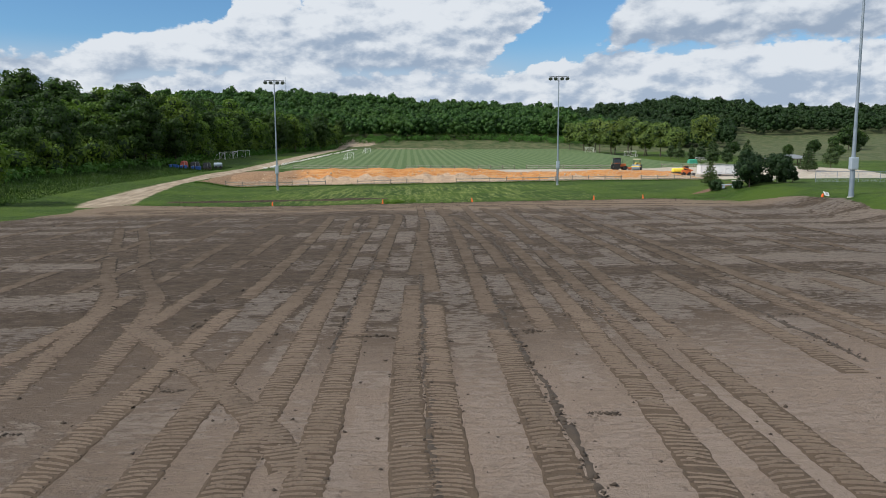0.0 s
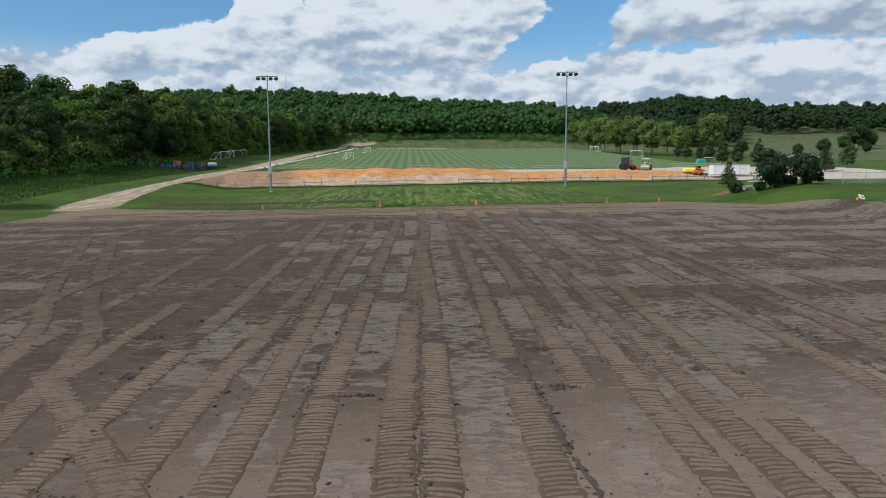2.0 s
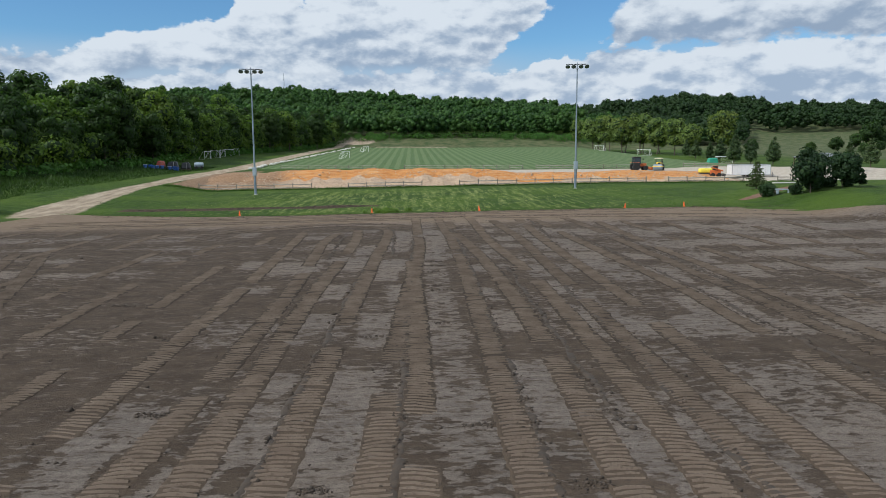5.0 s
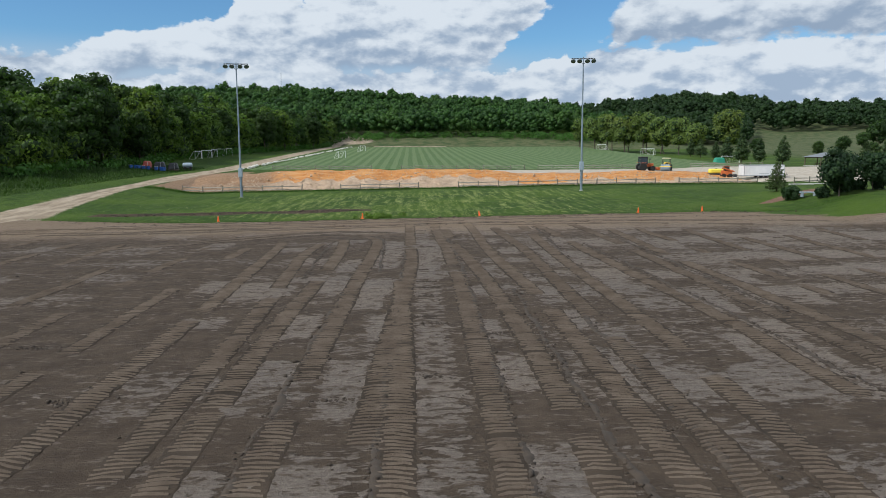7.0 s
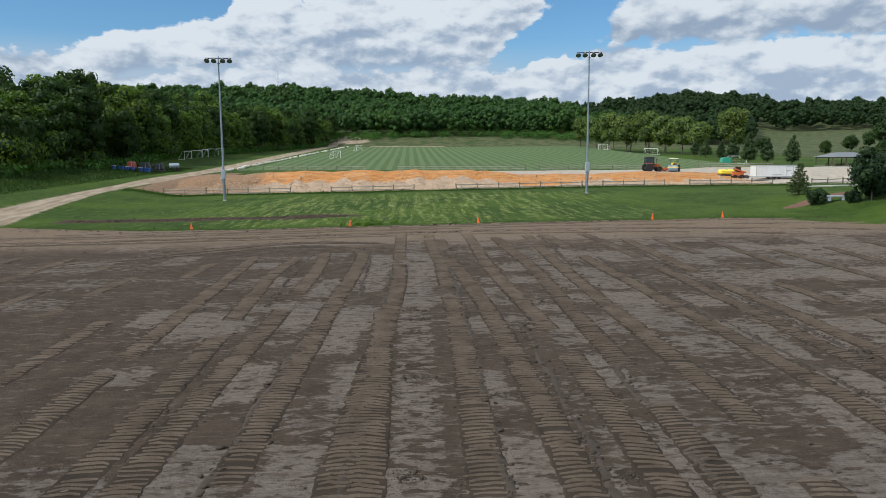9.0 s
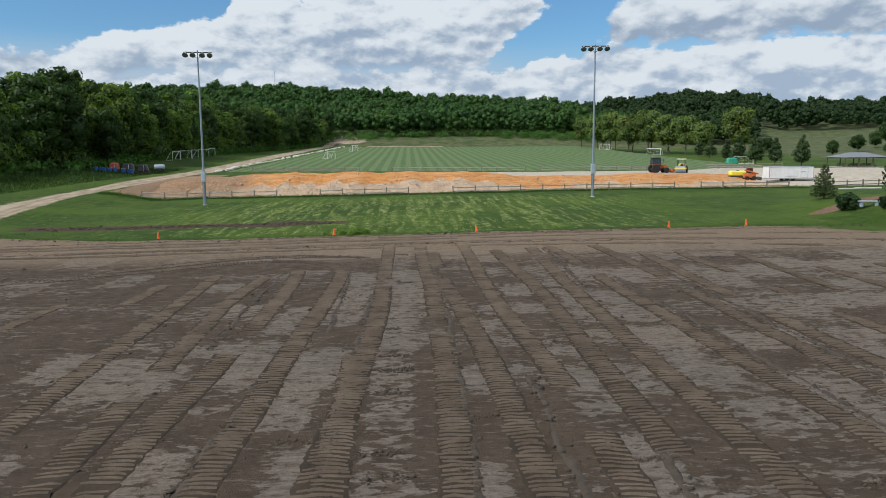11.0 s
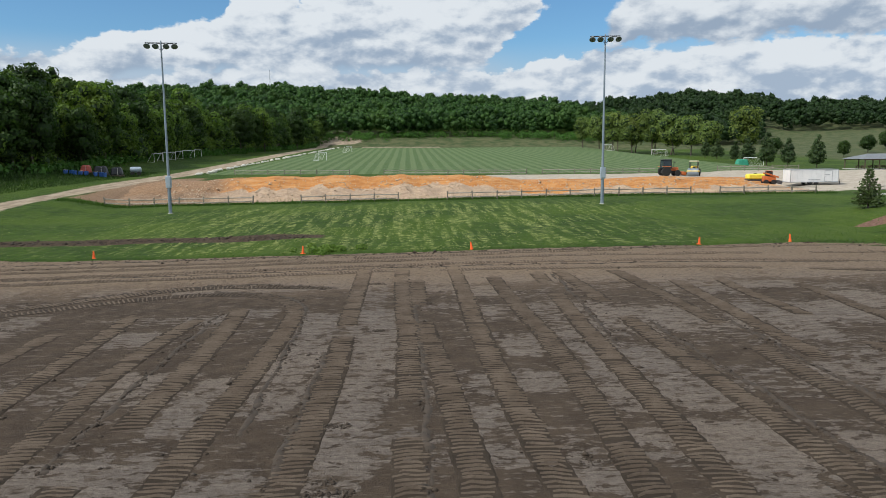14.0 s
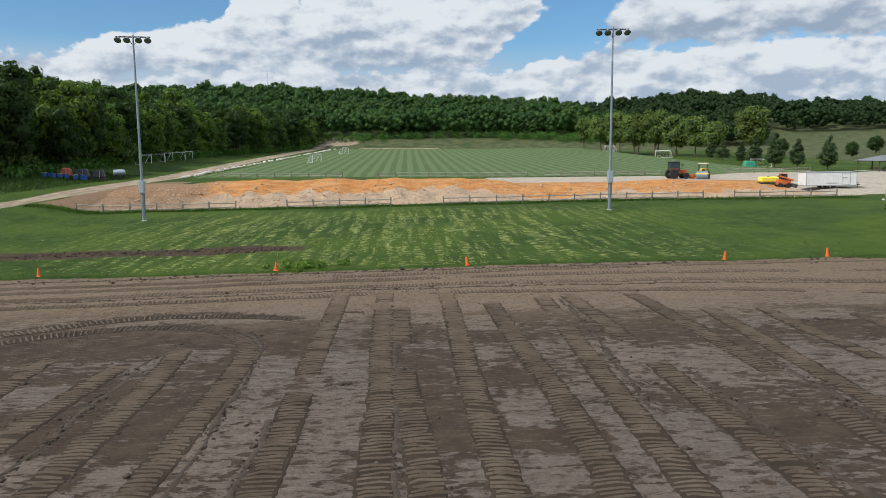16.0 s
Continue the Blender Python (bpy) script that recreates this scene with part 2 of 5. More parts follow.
clod_mat = plain("soil_clod", (0.034, 0.024, 0.016), (0.070, 0.051, 0.036), 3, 1.0, 0, 0.01)
rubble_mat = plain("crushed_stone", (0.36, 0.26, 0.17), (0.56, 0.44, 0.32), 1.2, 0.95, 0, 0.02)
mulch = plain("red_mulch", (0.17, 0.075, 0.045), (0.26, 0.13, 0.085), 2.5, 1.0, 0, 0.02)
straw = plain("dry_clippings", (0.26, 0.28, 0.09), (0.42, 0.43, 0.19), 1.0, 0.95)


# ---------------------------------------------------------------- lie of the land
def step(a, b, v):
    k = np.clip((np.asarray(v, float) - a) / (b - a), 0, 1)
    return k * k * (3 - 2 * k)


def wave(x, y, s, seed=0.0):
    """Cheap smooth noise, -1..1, of about s metres."""
    r = np.random.RandomState(int(seed * 10) + 7)
    total = 0
    for k in range(6):
        a, p, f = r.uniform(0, math.tau), r.uniform(0, math.tau), r.uniform(0.6, 1.7)
        total = total + np.sin((x * math.cos(a) + y * math.sin(a)) * f * math.tau / s + p)
    return total / 3.2


def height(x, y):
    x, y = np.asarray(x, float), np.asarray(y, float)
    z = 0.7 * step(100, 143, y)
    z = z + 0.012 * np.clip(x, -45, 36) * step(60, 96, y) * (1 - step(145, 175, y))
    z = z + 1.9 * step(42, 52, x) * step(52, 74, y) * (1 - step(104, 126, y))
    flat = 2.45 + 0.007 * np.clip(25 - x, 0, 60) + 0.033 * np.clip(y - 195, 0, 215)
    right = 2.5 + 0.036 * np.clip(y - 255, 0, 170)
    k = step(84, 100, x)
    top = flat * (1 - k) + right * k
    top = top - 0.65 * step(56, 64, x) * (1 - step(160, 184, y))
    k = step(152, 171, y)
    w = step(33, 43, -x)
    k = k * (1 - w) + np.clip((y - 104) / 86, 0, 1) * w
    z = z * (1 - k) + top * k
    z = z + 0.082 * np.clip(-50 - x, 0, 45) * step(88, 130, y)
    crest = np.interp(x * 670 / np.maximum(y, 405), (-400, -211, -92, -50, -11, 23, 65, 101, 143, 165, 174, 195, 247, 300, 321, 328, 375, 440),
                      (30.5, 32, 33.4, 32.8, 30.7, 27.7, 27.1, 25, 25, 25.5, 32, 32, 35.5, 34, 31, 26, 27.5, 26))
    z = z + (crest - 1.5) * step(405, 680, y)
    z = z + 5.2 * step(391, 430, y) * (1 - step(110, 160, x))
    z = z + 6 * step(150, 420, x) * step(250, 420, y) * (1 - step(420, 520, y) * 0.6)
    return z


def h(x, y):
    return float(height(x, y))


def edge_y(x):
    """Where the bare soil ends and the grass begins."""
    return np.interp(x, (-60, -44, -38, -31, -24, -20, -9.9, 0.8, 8.1, 15.5, 21, 26.4, 32.3, 36.4, 60),
                     (106, 105, 103, 99.8, 97.2, 96.4, 96.3, 96.4, 96.7, 97.0, 96.8, 96.1, 96.2, 95.9, 95))


def lane_x(y):
    """Middle line of the gravel lane."""
    return np.interp(y, (90, 100, 112, 140, 165, 185, 227, 257, 338, 390, 420), (-43, -43.5, -45, -45.6, -43.9, -42.4, -41.7, -41.4, -39.6, -37, -33))


# tyre tracks: x at given y, all running up the field
TRACKS = []
TRACKS.append([(-1.9, 4), (-1.9, 22), (-1.5, 45), (-1.1, 62), (-0.75, 72), (-0.8, 77.6), (-1.5, 79.4), (-3.1, 81.2), (-5.3, 81.9), (-8.7, 81.5), (-12, 79.5), (-20, 74)])
TRACKS.append([(0.4, 4), (0.1, 18), (0.6, 36), (0.9, 45), (1.9, 65), (1.7, 77), (1.7, 91)])
TRACKS.append([(1.15, 4), (1.2, 18), (1.5, 36), (1.35, 52), (1.2, 60)])
TRACKS.append([(3.5, 4), (3.7, 25), (4.0, 38), (4.4, 55), (4.4, 72), (4.1, 77), (4.0, 90)])
TRACKS.append([(5.6, 22), (6.1, 40), (6.1, 51), (5.7, 65), (5.1, 72), (4.85, 77), (4.9, 86)])
TRACKS.append([(6.0, 4), (7.0, 15), (7.9, 40), (8.0, 55), (7.4, 65), (7.2, 72), (7.3, 83), (7.1, 91)])
TRACKS.append([(8.0, 4), (8.6, 20), (9.3, 45), (9.8, 65), (9.9, 71), (9.4, 80), (9.2, 88)])
TRACKS.append([(9.2, 4), (10, 18), (11.0, 39), (11.4, 45), (11.5, 65), (11.8, 77), (12.1, 88)])
TRACKS.append([(13.6, 4), (14.1, 16), (14.5, 39), (14.9, 48), (14.2, 65), (13.9, 76), (13.4, 88)])
TRACKS.append([(16.9, 4), (17.3, 42), (17.4, 69), (17.4, 76), (16.6, 88)])
TRACKS.append([(18.2, 4), (18.6, 40), (18.9, 50), (18.9, 72), (19.2, 84)])
TRACKS.append([(-3.5, 4), (-3.6, 34), (-3.7, 47), (-3.1, 66), (-3.3, 74), (-3.6, 79)])
TRACKS.append([(-5.4, 4), (-5.5, 20), (-4.8, 34), (-4.8, 49), (-5.2, 60), (-5.7, 70), (-5.0, 77)])
TRACKS.append([(-7.6, 4), (-7.6, 21), (-7.3, 45), (-7.9, 70), (-8.2, 78)])
TRACKS.append([(1.3, 82.4), (-3.4, 84.2), (-8.4, 83.6), (-13, 80.6), (-22, 73)])
TRACKS.append([(-40, 88.5), (-16.3, 88.9), (-4.8, 90.2), (7.7, 90.7), (20.6, 90.4), (30, 88.6), (42, 85)])
TRACKS.append([(-40, 90.8), (-16, 91.2), (-4, 92.4), (8, 93.0), (21, 92.8), (31, 91.6), (44, 90)])
TRACKS.append([(-38, 86.2), (-16, 86.8), (-4, 87.8), (6, 88.4), (20, 87.6), (34, 84)])
TRACKS.append([(-39, 92.4), (-16, 92.9), (-2, 93.9), (9, 94.9), (24, 95.2), (40, 94.5)])
TRACKS.append([(-11, 15), (-13.5, 30), (-17.2, 38), (-22, 52), (-27, 66)])
TRACKS.append([(-9, 15), (-11.2, 30), (-14.4, 36), (-19.8, 52), (-25, 66)])
TRACKS.append([(-11.5, 26), (-9.2, 22.4), (-6.6, 18.6), (-4.7, 15.6), (-2.8, 12.5), (-2.0, 9.5)])
TRACKS.append([(-10.4, 4), (-10.0, 30), (-10.6, 55), (-10.2, 78)])
TRACKS.append([(-13.2, 4), (-13.0, 30), (-13.8, 60), (-13.2, 78)])
TRACKS.append([(21.6, 4), (22.2, 40), (21.6, 84)])
TRACKS.append([(24.4, 4), (24.6, 40), (25.2, 84)])
TRACKS.append([(27.9, 4), (28.3, 45), (27.6, 82)])
TRACKS.append([(31.5, 10), (31.2, 45), (31.8, 82)])
TRACKS.append([(-17.0, 4), (-16.4, 34), (-16.9, 78)])
TRACKS.append([(-20.6, 4), (-20.3, 40), (-20.8, 80)])
TRACKS.append([(-24.8, 4), (-24.4, 40), (-24.9, 82)])
TRACKS.append([(-29.2, 4), (-28.9, 40), (-29.4, 84)])
TRACKS.append([(-34, 6), (-33.6, 40), (-34.2, 84)])
TRACKS.append([(36, 10), (35.4, 45), (36.2, 82)])
UP_FIELD = [np.array(p) for p in TRACKS if p[-1][1] - p[0][1] > 50]


def rand1(i, j):
    v = np.sin(i * 127.1 + j * 311.7) * 43758.5453
    return v - np.floor(v)


SMEARS = []


def smeared(*rects):
    """Lengths of soil pressed smooth and dried pale: x0, x1, y0, y1."""
    SMEARS.extend(rects)


smeared((-4.5, -2.8, 17.7, 21.5), (-1.5, -0.3, 24.8, 29.5), (-1.5, -0.1, 16.2, 18.1), (-1.2, -0.2, 11.7, 15.0), (-4.5, -2.9, 23.1, 28.4), (-7.2, -5.6, 27.4, 31.4), (-7.3, -5.9, 24.7, 26.3), (4.9, 6.1, 15.8, 18.7), (8.2, 9.6, 23.2, 27.5), (10.6, 12.3, 24.5, 27.3), (6.5, 7.8, 11.2, 12.6), (4.8, 5.8, 11.3, 12.7), (-1.7, -0.7, 9.4, 11.7), (-5.5, -4.2, 13.3, 15.0))
smeared((-1.7, 0.3, 26.1, 35.5), (-7.1, -4.7, 29.7, 32.6), (-4.0, -2.0, 28.2, 32.4), (-3.6, -2.2, 25.9, 27.2), (-1.3, -0.2, 23.1, 24.2), (-7.1, -5.5, 23.4, 25.2), (-7.1, -5.5, 26.4, 27.6), (-1.0, 0.5, 38.1, 43.2), (4.0, 6.1, 30.1, 36.3), (5.2, 6.6, 27.0, 28.8), (6.5, 7.9, 25.7, 29.4), (8.1, 9.9, 27.1, 28.3), (10.7, 12.0, 32.1, 34.2), (8.2, 10.0, 39.5, 43.9), (10.7, 12.1, 25.8, 27.7), (10.0, 11.1, 27.8, 29.2), (13.3, 16.3, 40.9, 46.5), (-3.3, -2.2, 33.0, 35.2))
smeared((-7.4, -4.6, 54.2, 59.0), (-9.4, -7.8, 56.0, 59.9), (-3.8, -1.7, 55.5, 60.1), (-1.0, 0.5, 51.8, 59.2), (-0.1, 0.9, 46.0, 50.9), (-3.7, -1.9, 46.8, 50.8), (-3.4, -1.5, 40.9, 43.9), (-0.9, 0.3, 40.4, 43.8), (-1.0, 0.2, 38.7, 40.1), (-7.8, -5.8, 48.4, 50.6), (-3.2, -2.6, 38.3, 39.4), (4.3, 5.4, 45.8, 49.8), (4.5, 6.0, 40.1, 44.1), (7.9, 9.5, 47.4, 51.2), (9.1, 10.0, 44.9, 47.9), (7.6, 10.2, 40.2, 43.4), (8.5, 9.7, 37.8, 39.2), (14.3, 16.3, 49.9, 55.8), (15.1, 16.9, 46.9, 48.9), (12.0, 13.7, 39.7, 42.6), (19.7, 21.5, 51.3, 53.7), (18.7, 20.6, 56.3, 59.7))
smeared((2.4, 3.6, 62.3, 64.5), (2.1, 3.6, 59.2, 61.6), (-0.7, 1.1, 55.0, 60.0), (-3.4, -1.4, 55.6, 59.1), (-6.3, -4.2, 55.0, 58.3), (-5.1, -3.6, 58.7, 59.8), (-6.5, -3.8, 66.0, 67.9), (-2.8, -1.4, 61.9, 65.8), (-0.7, 1.0, 63.2, 65.6), (-0.6, 1.1, 66.5, 72.0), (-8.1, -5.4, 71.3, 73.9), (-13.8, -11.8, 73.0, 77.6), (-3.1, -1.9, 53.1, 53.9), (6.0, 7.2, 62.0, 64.2), (4.7, 5.8, 54.4, 57.5), (7.7, 9.5, 58.3, 59.9), (7.8, 9.4, 54.2, 56.8), (7.8, 9.3, 52.4, 53.5), (10.5, 12.7, 66.5, 70.9), (12.0, 14.0, 63.0, 66.3), (11.9, 13.7, 54.3, 59.0), (12.3, 14.1, 52.3, 53.5), (15.3, 17.5, 58.3, 61.2), (18.7, 20.8, 63.2, 64.9))
smeared((-0.5, 1.3, 72.7, 76.8), (-0.5, 1.8, 67.5, 71.2), (2.8, 4.0, 72.0, 77.3), (2.6, 3.9, 67.6, 72.0), (-3.5, -1.6, 76.2, 77.8), (-4.8, -2.8, 74.9, 77.1), (7.8, 9.5, 68.8, 71.6), (10.0, 11.1, 69.5, 71.4), (12.5, 14.3, 73.0, 76.4), (11.7, 13.7, 66.4, 70.2), (6.6, 9.1, 79.6, 82.7), (7.7, 8.7, 75.4, 77.7), (19.1, 20.6, 75.2, 76.7), (7.6, 9.4, 64.8, 67.3), (6.3, 7.5, 65.5, 67.0), (14.8, 16.4, 71.7, 74.7), (-2.4, -1.2, 65.8, 67.3))


def crust_field(x, y):
    """0..1: how dried and smeared the soil is; even lengths between the tracks, in bands across the field."""
    col = np.zeros_like(x)
    for p in UP_FIELD:
        col += (x > np.interp(y, p[:, 1], p[:, 0])).astype(float)
    col += np.floor(np.abs(x) / 4.0) * 17 * (np.abs(x) > 36)
    v = 0
    for size, amount, shared in ((2.3, 0.46, 0), (0.8, 0.22, 0), (2.9, 0.40, 1)):
        u = (y + (wave(x, y, 23, 9) * 1.1 if shared else 0)) / size + (0 if shared else rand1(col, size * 3.1) * 50)
        k = np.floor(u)
        f = np.clip((u - k - 0.3) / 0.4, 0, 1)
        f = f * f * (3 - 2 * f)
        c_ = 3.0 if shared else col + size
        v = v + amount * (rand1(c_, k) * (1 - f) + rand1(c_, k + 1) * f)
    v = v / 1.08 * (1 - 0.22 * step(3, 12, -x))
    known = step(-16, -11, x) * (1 - step(19, 25, x)) * step(12, 17, y) * (1 - step(78, 84, y))
    v = v * (1 - 0.40 * known) + 0.07 * known + 0.10 * step(4, 10, x)
    for x0, x1, y0, y1 in SMEARS:
        d = np.minimum(np.minimum(x - x0, x1 - x) * 2.2, np.minimum(y - y0, y1 - y))
        v = np.maximum(v, np.clip(0.44 + d * 0.6, 0, 0.63))
    lane = step(1.6, 2.0, x) * (1 - step(3.2, 3.6, x))
    return np.maximum(v, lane * (0.42 + 0.36 * v))


def grid_lines(parts):
    out = []
    for a, b, d in parts:
        out += list(np.arange(a, b - 1e-6, d))
    return np.array(out + [parts[-1][1]])


def smooth(me):
    me.polygons.foreach_set("use_smooth", [True] * len(me.polygons))


def sheet(name, xs, ys, zf, mat):
    X, Y = np.meshgrid(xs, ys)
    Z = zf(X, Y)
    nx, ny = len(xs), len(ys)
    me = bpy.data.meshes.new(name)
    co = np.stack((X, Y, Z), -1).reshape(-1, 3)
    i = (np.arange(ny - 1)[:, None] * nx + np.arange(nx - 1)[None]).reshape(-1)
    faces = np.stack((i, i + 1, i + nx + 1, i + nx), -1)
    me.vertices.add(len(co))
    me.vertices.foreach_set("co", co.ravel())
    me.loops.add(faces.size)
    me.loops.foreach_set("vertex_index", faces.ravel().astype(np.int32))
    me.polygons.add(len(faces))
    me.polygons.foreach_set("loop_start", (np.arange(len(faces)) * 4).astype(np.int32))
    me.update()
    smooth(me)
    me.materials.append(mat)
    return new(name, me), X.ravel(), Y.ravel()


def attribute(ob, name, values):
    a = ob.data.attributes.new(name, "FLOAT", "POINT")
    a.data.foreach_set("value", np.asarray(values, np.float32))


def relief(x, y):
    """Small unevenness of the bare soil."""
    k = step(-1.5, 0.5, edge_y(x) - y) * step(-42, -40, x)
    n = wave(x, y, 7, 1) * 0.03 + wave(x, y, 2.1, 2) * 0.018 + wave(x * 0.5, y, 0.9, 3) * 0.012
    g = wave(x, y, 11, 4) * 0.10 * (1 - k) * step(-46, -40, y * 0 + x) * 0.5
    return n * k + g


# ground shader
soil_mat, n = material("ground", 0.95)
at = {}
for key in ("soil", "crust", "lane", "turf", "gravel", "meadow", "ditch", "mulch", "loam"):
    node = n.add("ShaderNodeAttribute")
    node.attribute_name = key
    at[key] = node.outputs["Fac"]
P = n.where
px, py, pz = n.xyz(P)
n1 = n.noise(P, 0.9, 4, 0.6)
n2 = n.noise(P, 5.0, 4, 0.6)
n3 = n.noise(P, 19.0, 4, 0.7)
broad = n.noise(P, 0.07, 3)
# soil
rag = n.noise(n.scaled(P, (1.0, 1.9, 1.0)), 1.7, 6, 0.62)
streak = n.noise(n.scaled(P, (0.35, 2.6, 1.0)), 1.6, 4, 0.6)
k_crust = n.ramp(n.math("ADD", at["crust"], n.math("MULTIPLY", n.math("SUBTRACT", rag, 0.5), 1.35)), 0.48, 0.54)
damp = n.mix(n.ramp(n1, 0.3, 0.7), (0.050, 0.035, 0.024), (0.084, 0.061, 0.042))
dry = n.mix(n.ramp(streak, 0.35, 0.7), (0.152, 0.126, 0.106), (0.222, 0.187, 0.160))
dry = n.mix(n.ramp(broad, 0.40, 0.62, 0.0, 0.5), dry, (0.225, 0.180, 0.142))
# near soil: drier, and sunnier light between clouds is painted in as paler colour
near_dry_lit = n.math("MULTIPLY", n.ramp(n.math("ADD", py, n.math("MULTIPLY", broad, 14.0)), 19.0, 35.0, 1.0, 0.0), n.ramp(px, -14.0, 4.0, 0.2, 1.0))
damp = n.mix(near_dry_lit, damp, (0.160, 0.117, 0.085))
scratch = n.noise(n.scaled(P, (0.55, 3.2, 1.0)), 2.0, 5, 0.72)
headland = n.math("MULTIPLY", n.ramp(n.math("ADD", py, n.math("MULTIPLY", n1, 4.0)), 81.0, 90.0), 0.92)
soil_col = n.mix(n.math("MULTIPLY", k_crust, n.ramp(n2, 0.25, 0.6, 0.45, 0.95)), damp, dry)
smear = n.noise(n.scaled(P, (0.75, 1.7, 1.0), (3, 8, 0)), 1.5, 7, 0.68)
soil_col = n.mix(n.ramp(smear, 0.545, 0.60, 0.0, 0.72), soil_col, n.mix(n.ramp(n2, 0.35, 0.65), (0.058, 0.041, 0.028), (0.105, 0.078, 0.055)))
soil_col = n.mix(n.ramp(smear, 0.43, 0.37, 0.0, 0.45), soil_col, (0.215, 0.180, 0.152))
soil_col = n.mix(n.ramp(scratch, 0.57, 0.66, 0.0, 0.75), soil_col, (0.058, 0.042, 0.029))
soil_col = n.mix(n.ramp(scratch, 0.42, 0.33, 0.0, 0.4), soil_col, (0.235, 0.200, 0.170))
# drier tone plus the painted brighter light on the near soil
soil_col = n.mix(n.math("MULTIPLY", near_dry_lit, 0.60), soil_col, (0.335, 0.258, 0.206))
soil_col = n.mix(headland, soil_col, n.mix(n.ramp(n2, 0.3, 0.7), (0.165, 0.119, 0.080), (0.275, 0.205, 0.145)))
soil_col = n.mix(n.ramp(n3, 0.50, 0.78, 0.0, 0.55), soil_col, (0.044, 0.031, 0.020))
soil_col = n.mix(n.ramp(n2, 0.58, 0.75, 0.0, 0.5), soil_col, (0.050, 0.035, 0.023))
n4 = n.noise(P, 55.0, 3, 0.65)
soil_col = n.mix(n.ramp(n4, 0.42, 0.72, 0.0, 0.5), soil_col, (0.036, 0.025, 0.016))
soil_col = n.mix(n.ramp(n4, 0.42, 0.25, 0.0, 0.35), soil_col, (0.26, 0.205, 0.16))
# lawn
lawn = n.mix(n.ramp(n1, 0.3, 0.7), (0.022, 0.048, 0.005), (0.052, 0.094, 0.010))
lawn = n.mix(n.ramp(broad, 0.42, 0.60, 0.0, 0.75), lawn, (0.066, 0.108, 0.011))
lawn = n.mix(n.ramp(n3, 0.4, 0.8, 0.0, 0.5), lawn, (0.014, 0.036, 0.006))
rows = n.noise(n.scaled(P, (1.5, 0.13, 1.0)), 1.0, 2, 0.5)
dash = n.noise(n.scaled(P, (0.8, 1.6, 1.0)), 2.2, 4, 0.65)
zone = n.math("MULTIPLY", n.ramp(py, 97.0, 100.0), n.ramp(py, 133.0, 142.0, 1.0, 0.0))
zone = n.math("MULTIPLY", zone, n.ramp(n.math("ABSOLUTE", n.math("SUBTRACT", px, 3.0)), 14.0, 34.0, 1.0, 0.12))
hay = n.math("MULTIPLY", n.ramp(rows, 0.44, 0.60), n.ramp(dash, 0.48, 0.60))
hay = n.math("MULTIPLY", hay, n.math("MULTIPLY", zone, 0.85))
lawn = n.mix(hay, lawn, (0.30, 0.33, 0.11))
# mown turf with stripes
stripe = n.math("SINE", n.math("ADD", n.math("MULTIPLY", px, 2.24), n.math("MULTIPLY", n.noise(P, 0.05, 1), 1.5)))
turf = n.mix(n.ramp(stripe, -0.35, 0.35), (0.080, 0.124, 0.046), (0.136, 0.180, 0.080))
turf = n.mix(n.ramp(n.noise(n.scaled(P, (0.15, 1.0, 1.0)), 0.35, 4), 0.4, 0.7, 0.0, 0.6), turf, (0.105, 0.165, 0.062))
turf = n.mix(n.ramp(n2, 0.3, 0.8, 0.0, 0.3), turf, (0.05, 0.10, 0.035))
# lane, gravel pad, rough meadow
lane = n.mix(n.ramp(n.noise(n.scaled(P, (1.0, 0.3, 1.0)), 0.8, 4), 0.3, 0.7), (0.24, 0.185, 0.13), (0.41, 0.335, 0.25))
gravel = n.mix(n.ramp(n1, 0.3, 0.7), (0.36, 0.31, 0.25), (0.50, 0.44, 0.36))
mead = n.mix(n.ramp(n.noise(P, 0.25, 4), 0.35, 0.65), (0.046, 0.072, 0.024), (0.105, 0.110, 0.052))
ditch = n.mix(n.ramp(n2, 0.3, 0.7), (0.040, 0.026, 0.016), (0.095, 0.064, 0.043))
bed = n.mix(n.ramp(n2, 0.3, 0.7), (0.13, 0.07, 0.05), (0.22, 0.13, 0.095))


def cut(key, amp=0.5, soft=0.06):
    v = n.math("ADD", at[key], n.math("MULTIPLY", n.math("SUBTRACT", n.math("ADD", n.math("MULTIPLY", n1, 0.6), n.math("MULTIPLY", n2, 0.4)), 0.5), amp))
    return n.ramp(v, 0.5 - soft, 0.5 + soft)


col = n.mix(cut("meadow", 1.0, 0.25), lawn, mead)
col = n.mix(cut("turf", 0.2), col, turf)
col = n.mix(cut("gravel", 0.4), col, gravel)
col = n.mix(cut("loam", 0.9, 0.2), col, n.mix(n.ramp(n2, 0.3, 0.7), (0.16, 0.098, 0.056), (0.29, 0.195, 0.125)))
col = n.mix(cut("lane", 1.1, 0.16), col, lane)
col = n.mix(cut("ditch", 0.8), col, ditch)
col = n.mix(cut("mulch", 0.5), col, bed)
k_soil = cut("soil", 0.7, 0.05)
col = n.mix(k_soil, col, soil_col)
n.put(n.bsdf.inputs["Base Color"], col)
n.bsdf.inputs["Specular IOR Level"].default_value = 0.2
rough_h = n.math("ADD", n.math("MULTIPLY", n2, 0.5), n.math("ADD", n.math("MULTIPLY", n3, 0.40), n.math("MULTIPLY", n4, 0.16)))
rough_h = n.math("ADD", rough_h, n.math("MULTIPLY", k_crust, n.math("MULTIPLY", k_soil, 0.30)))
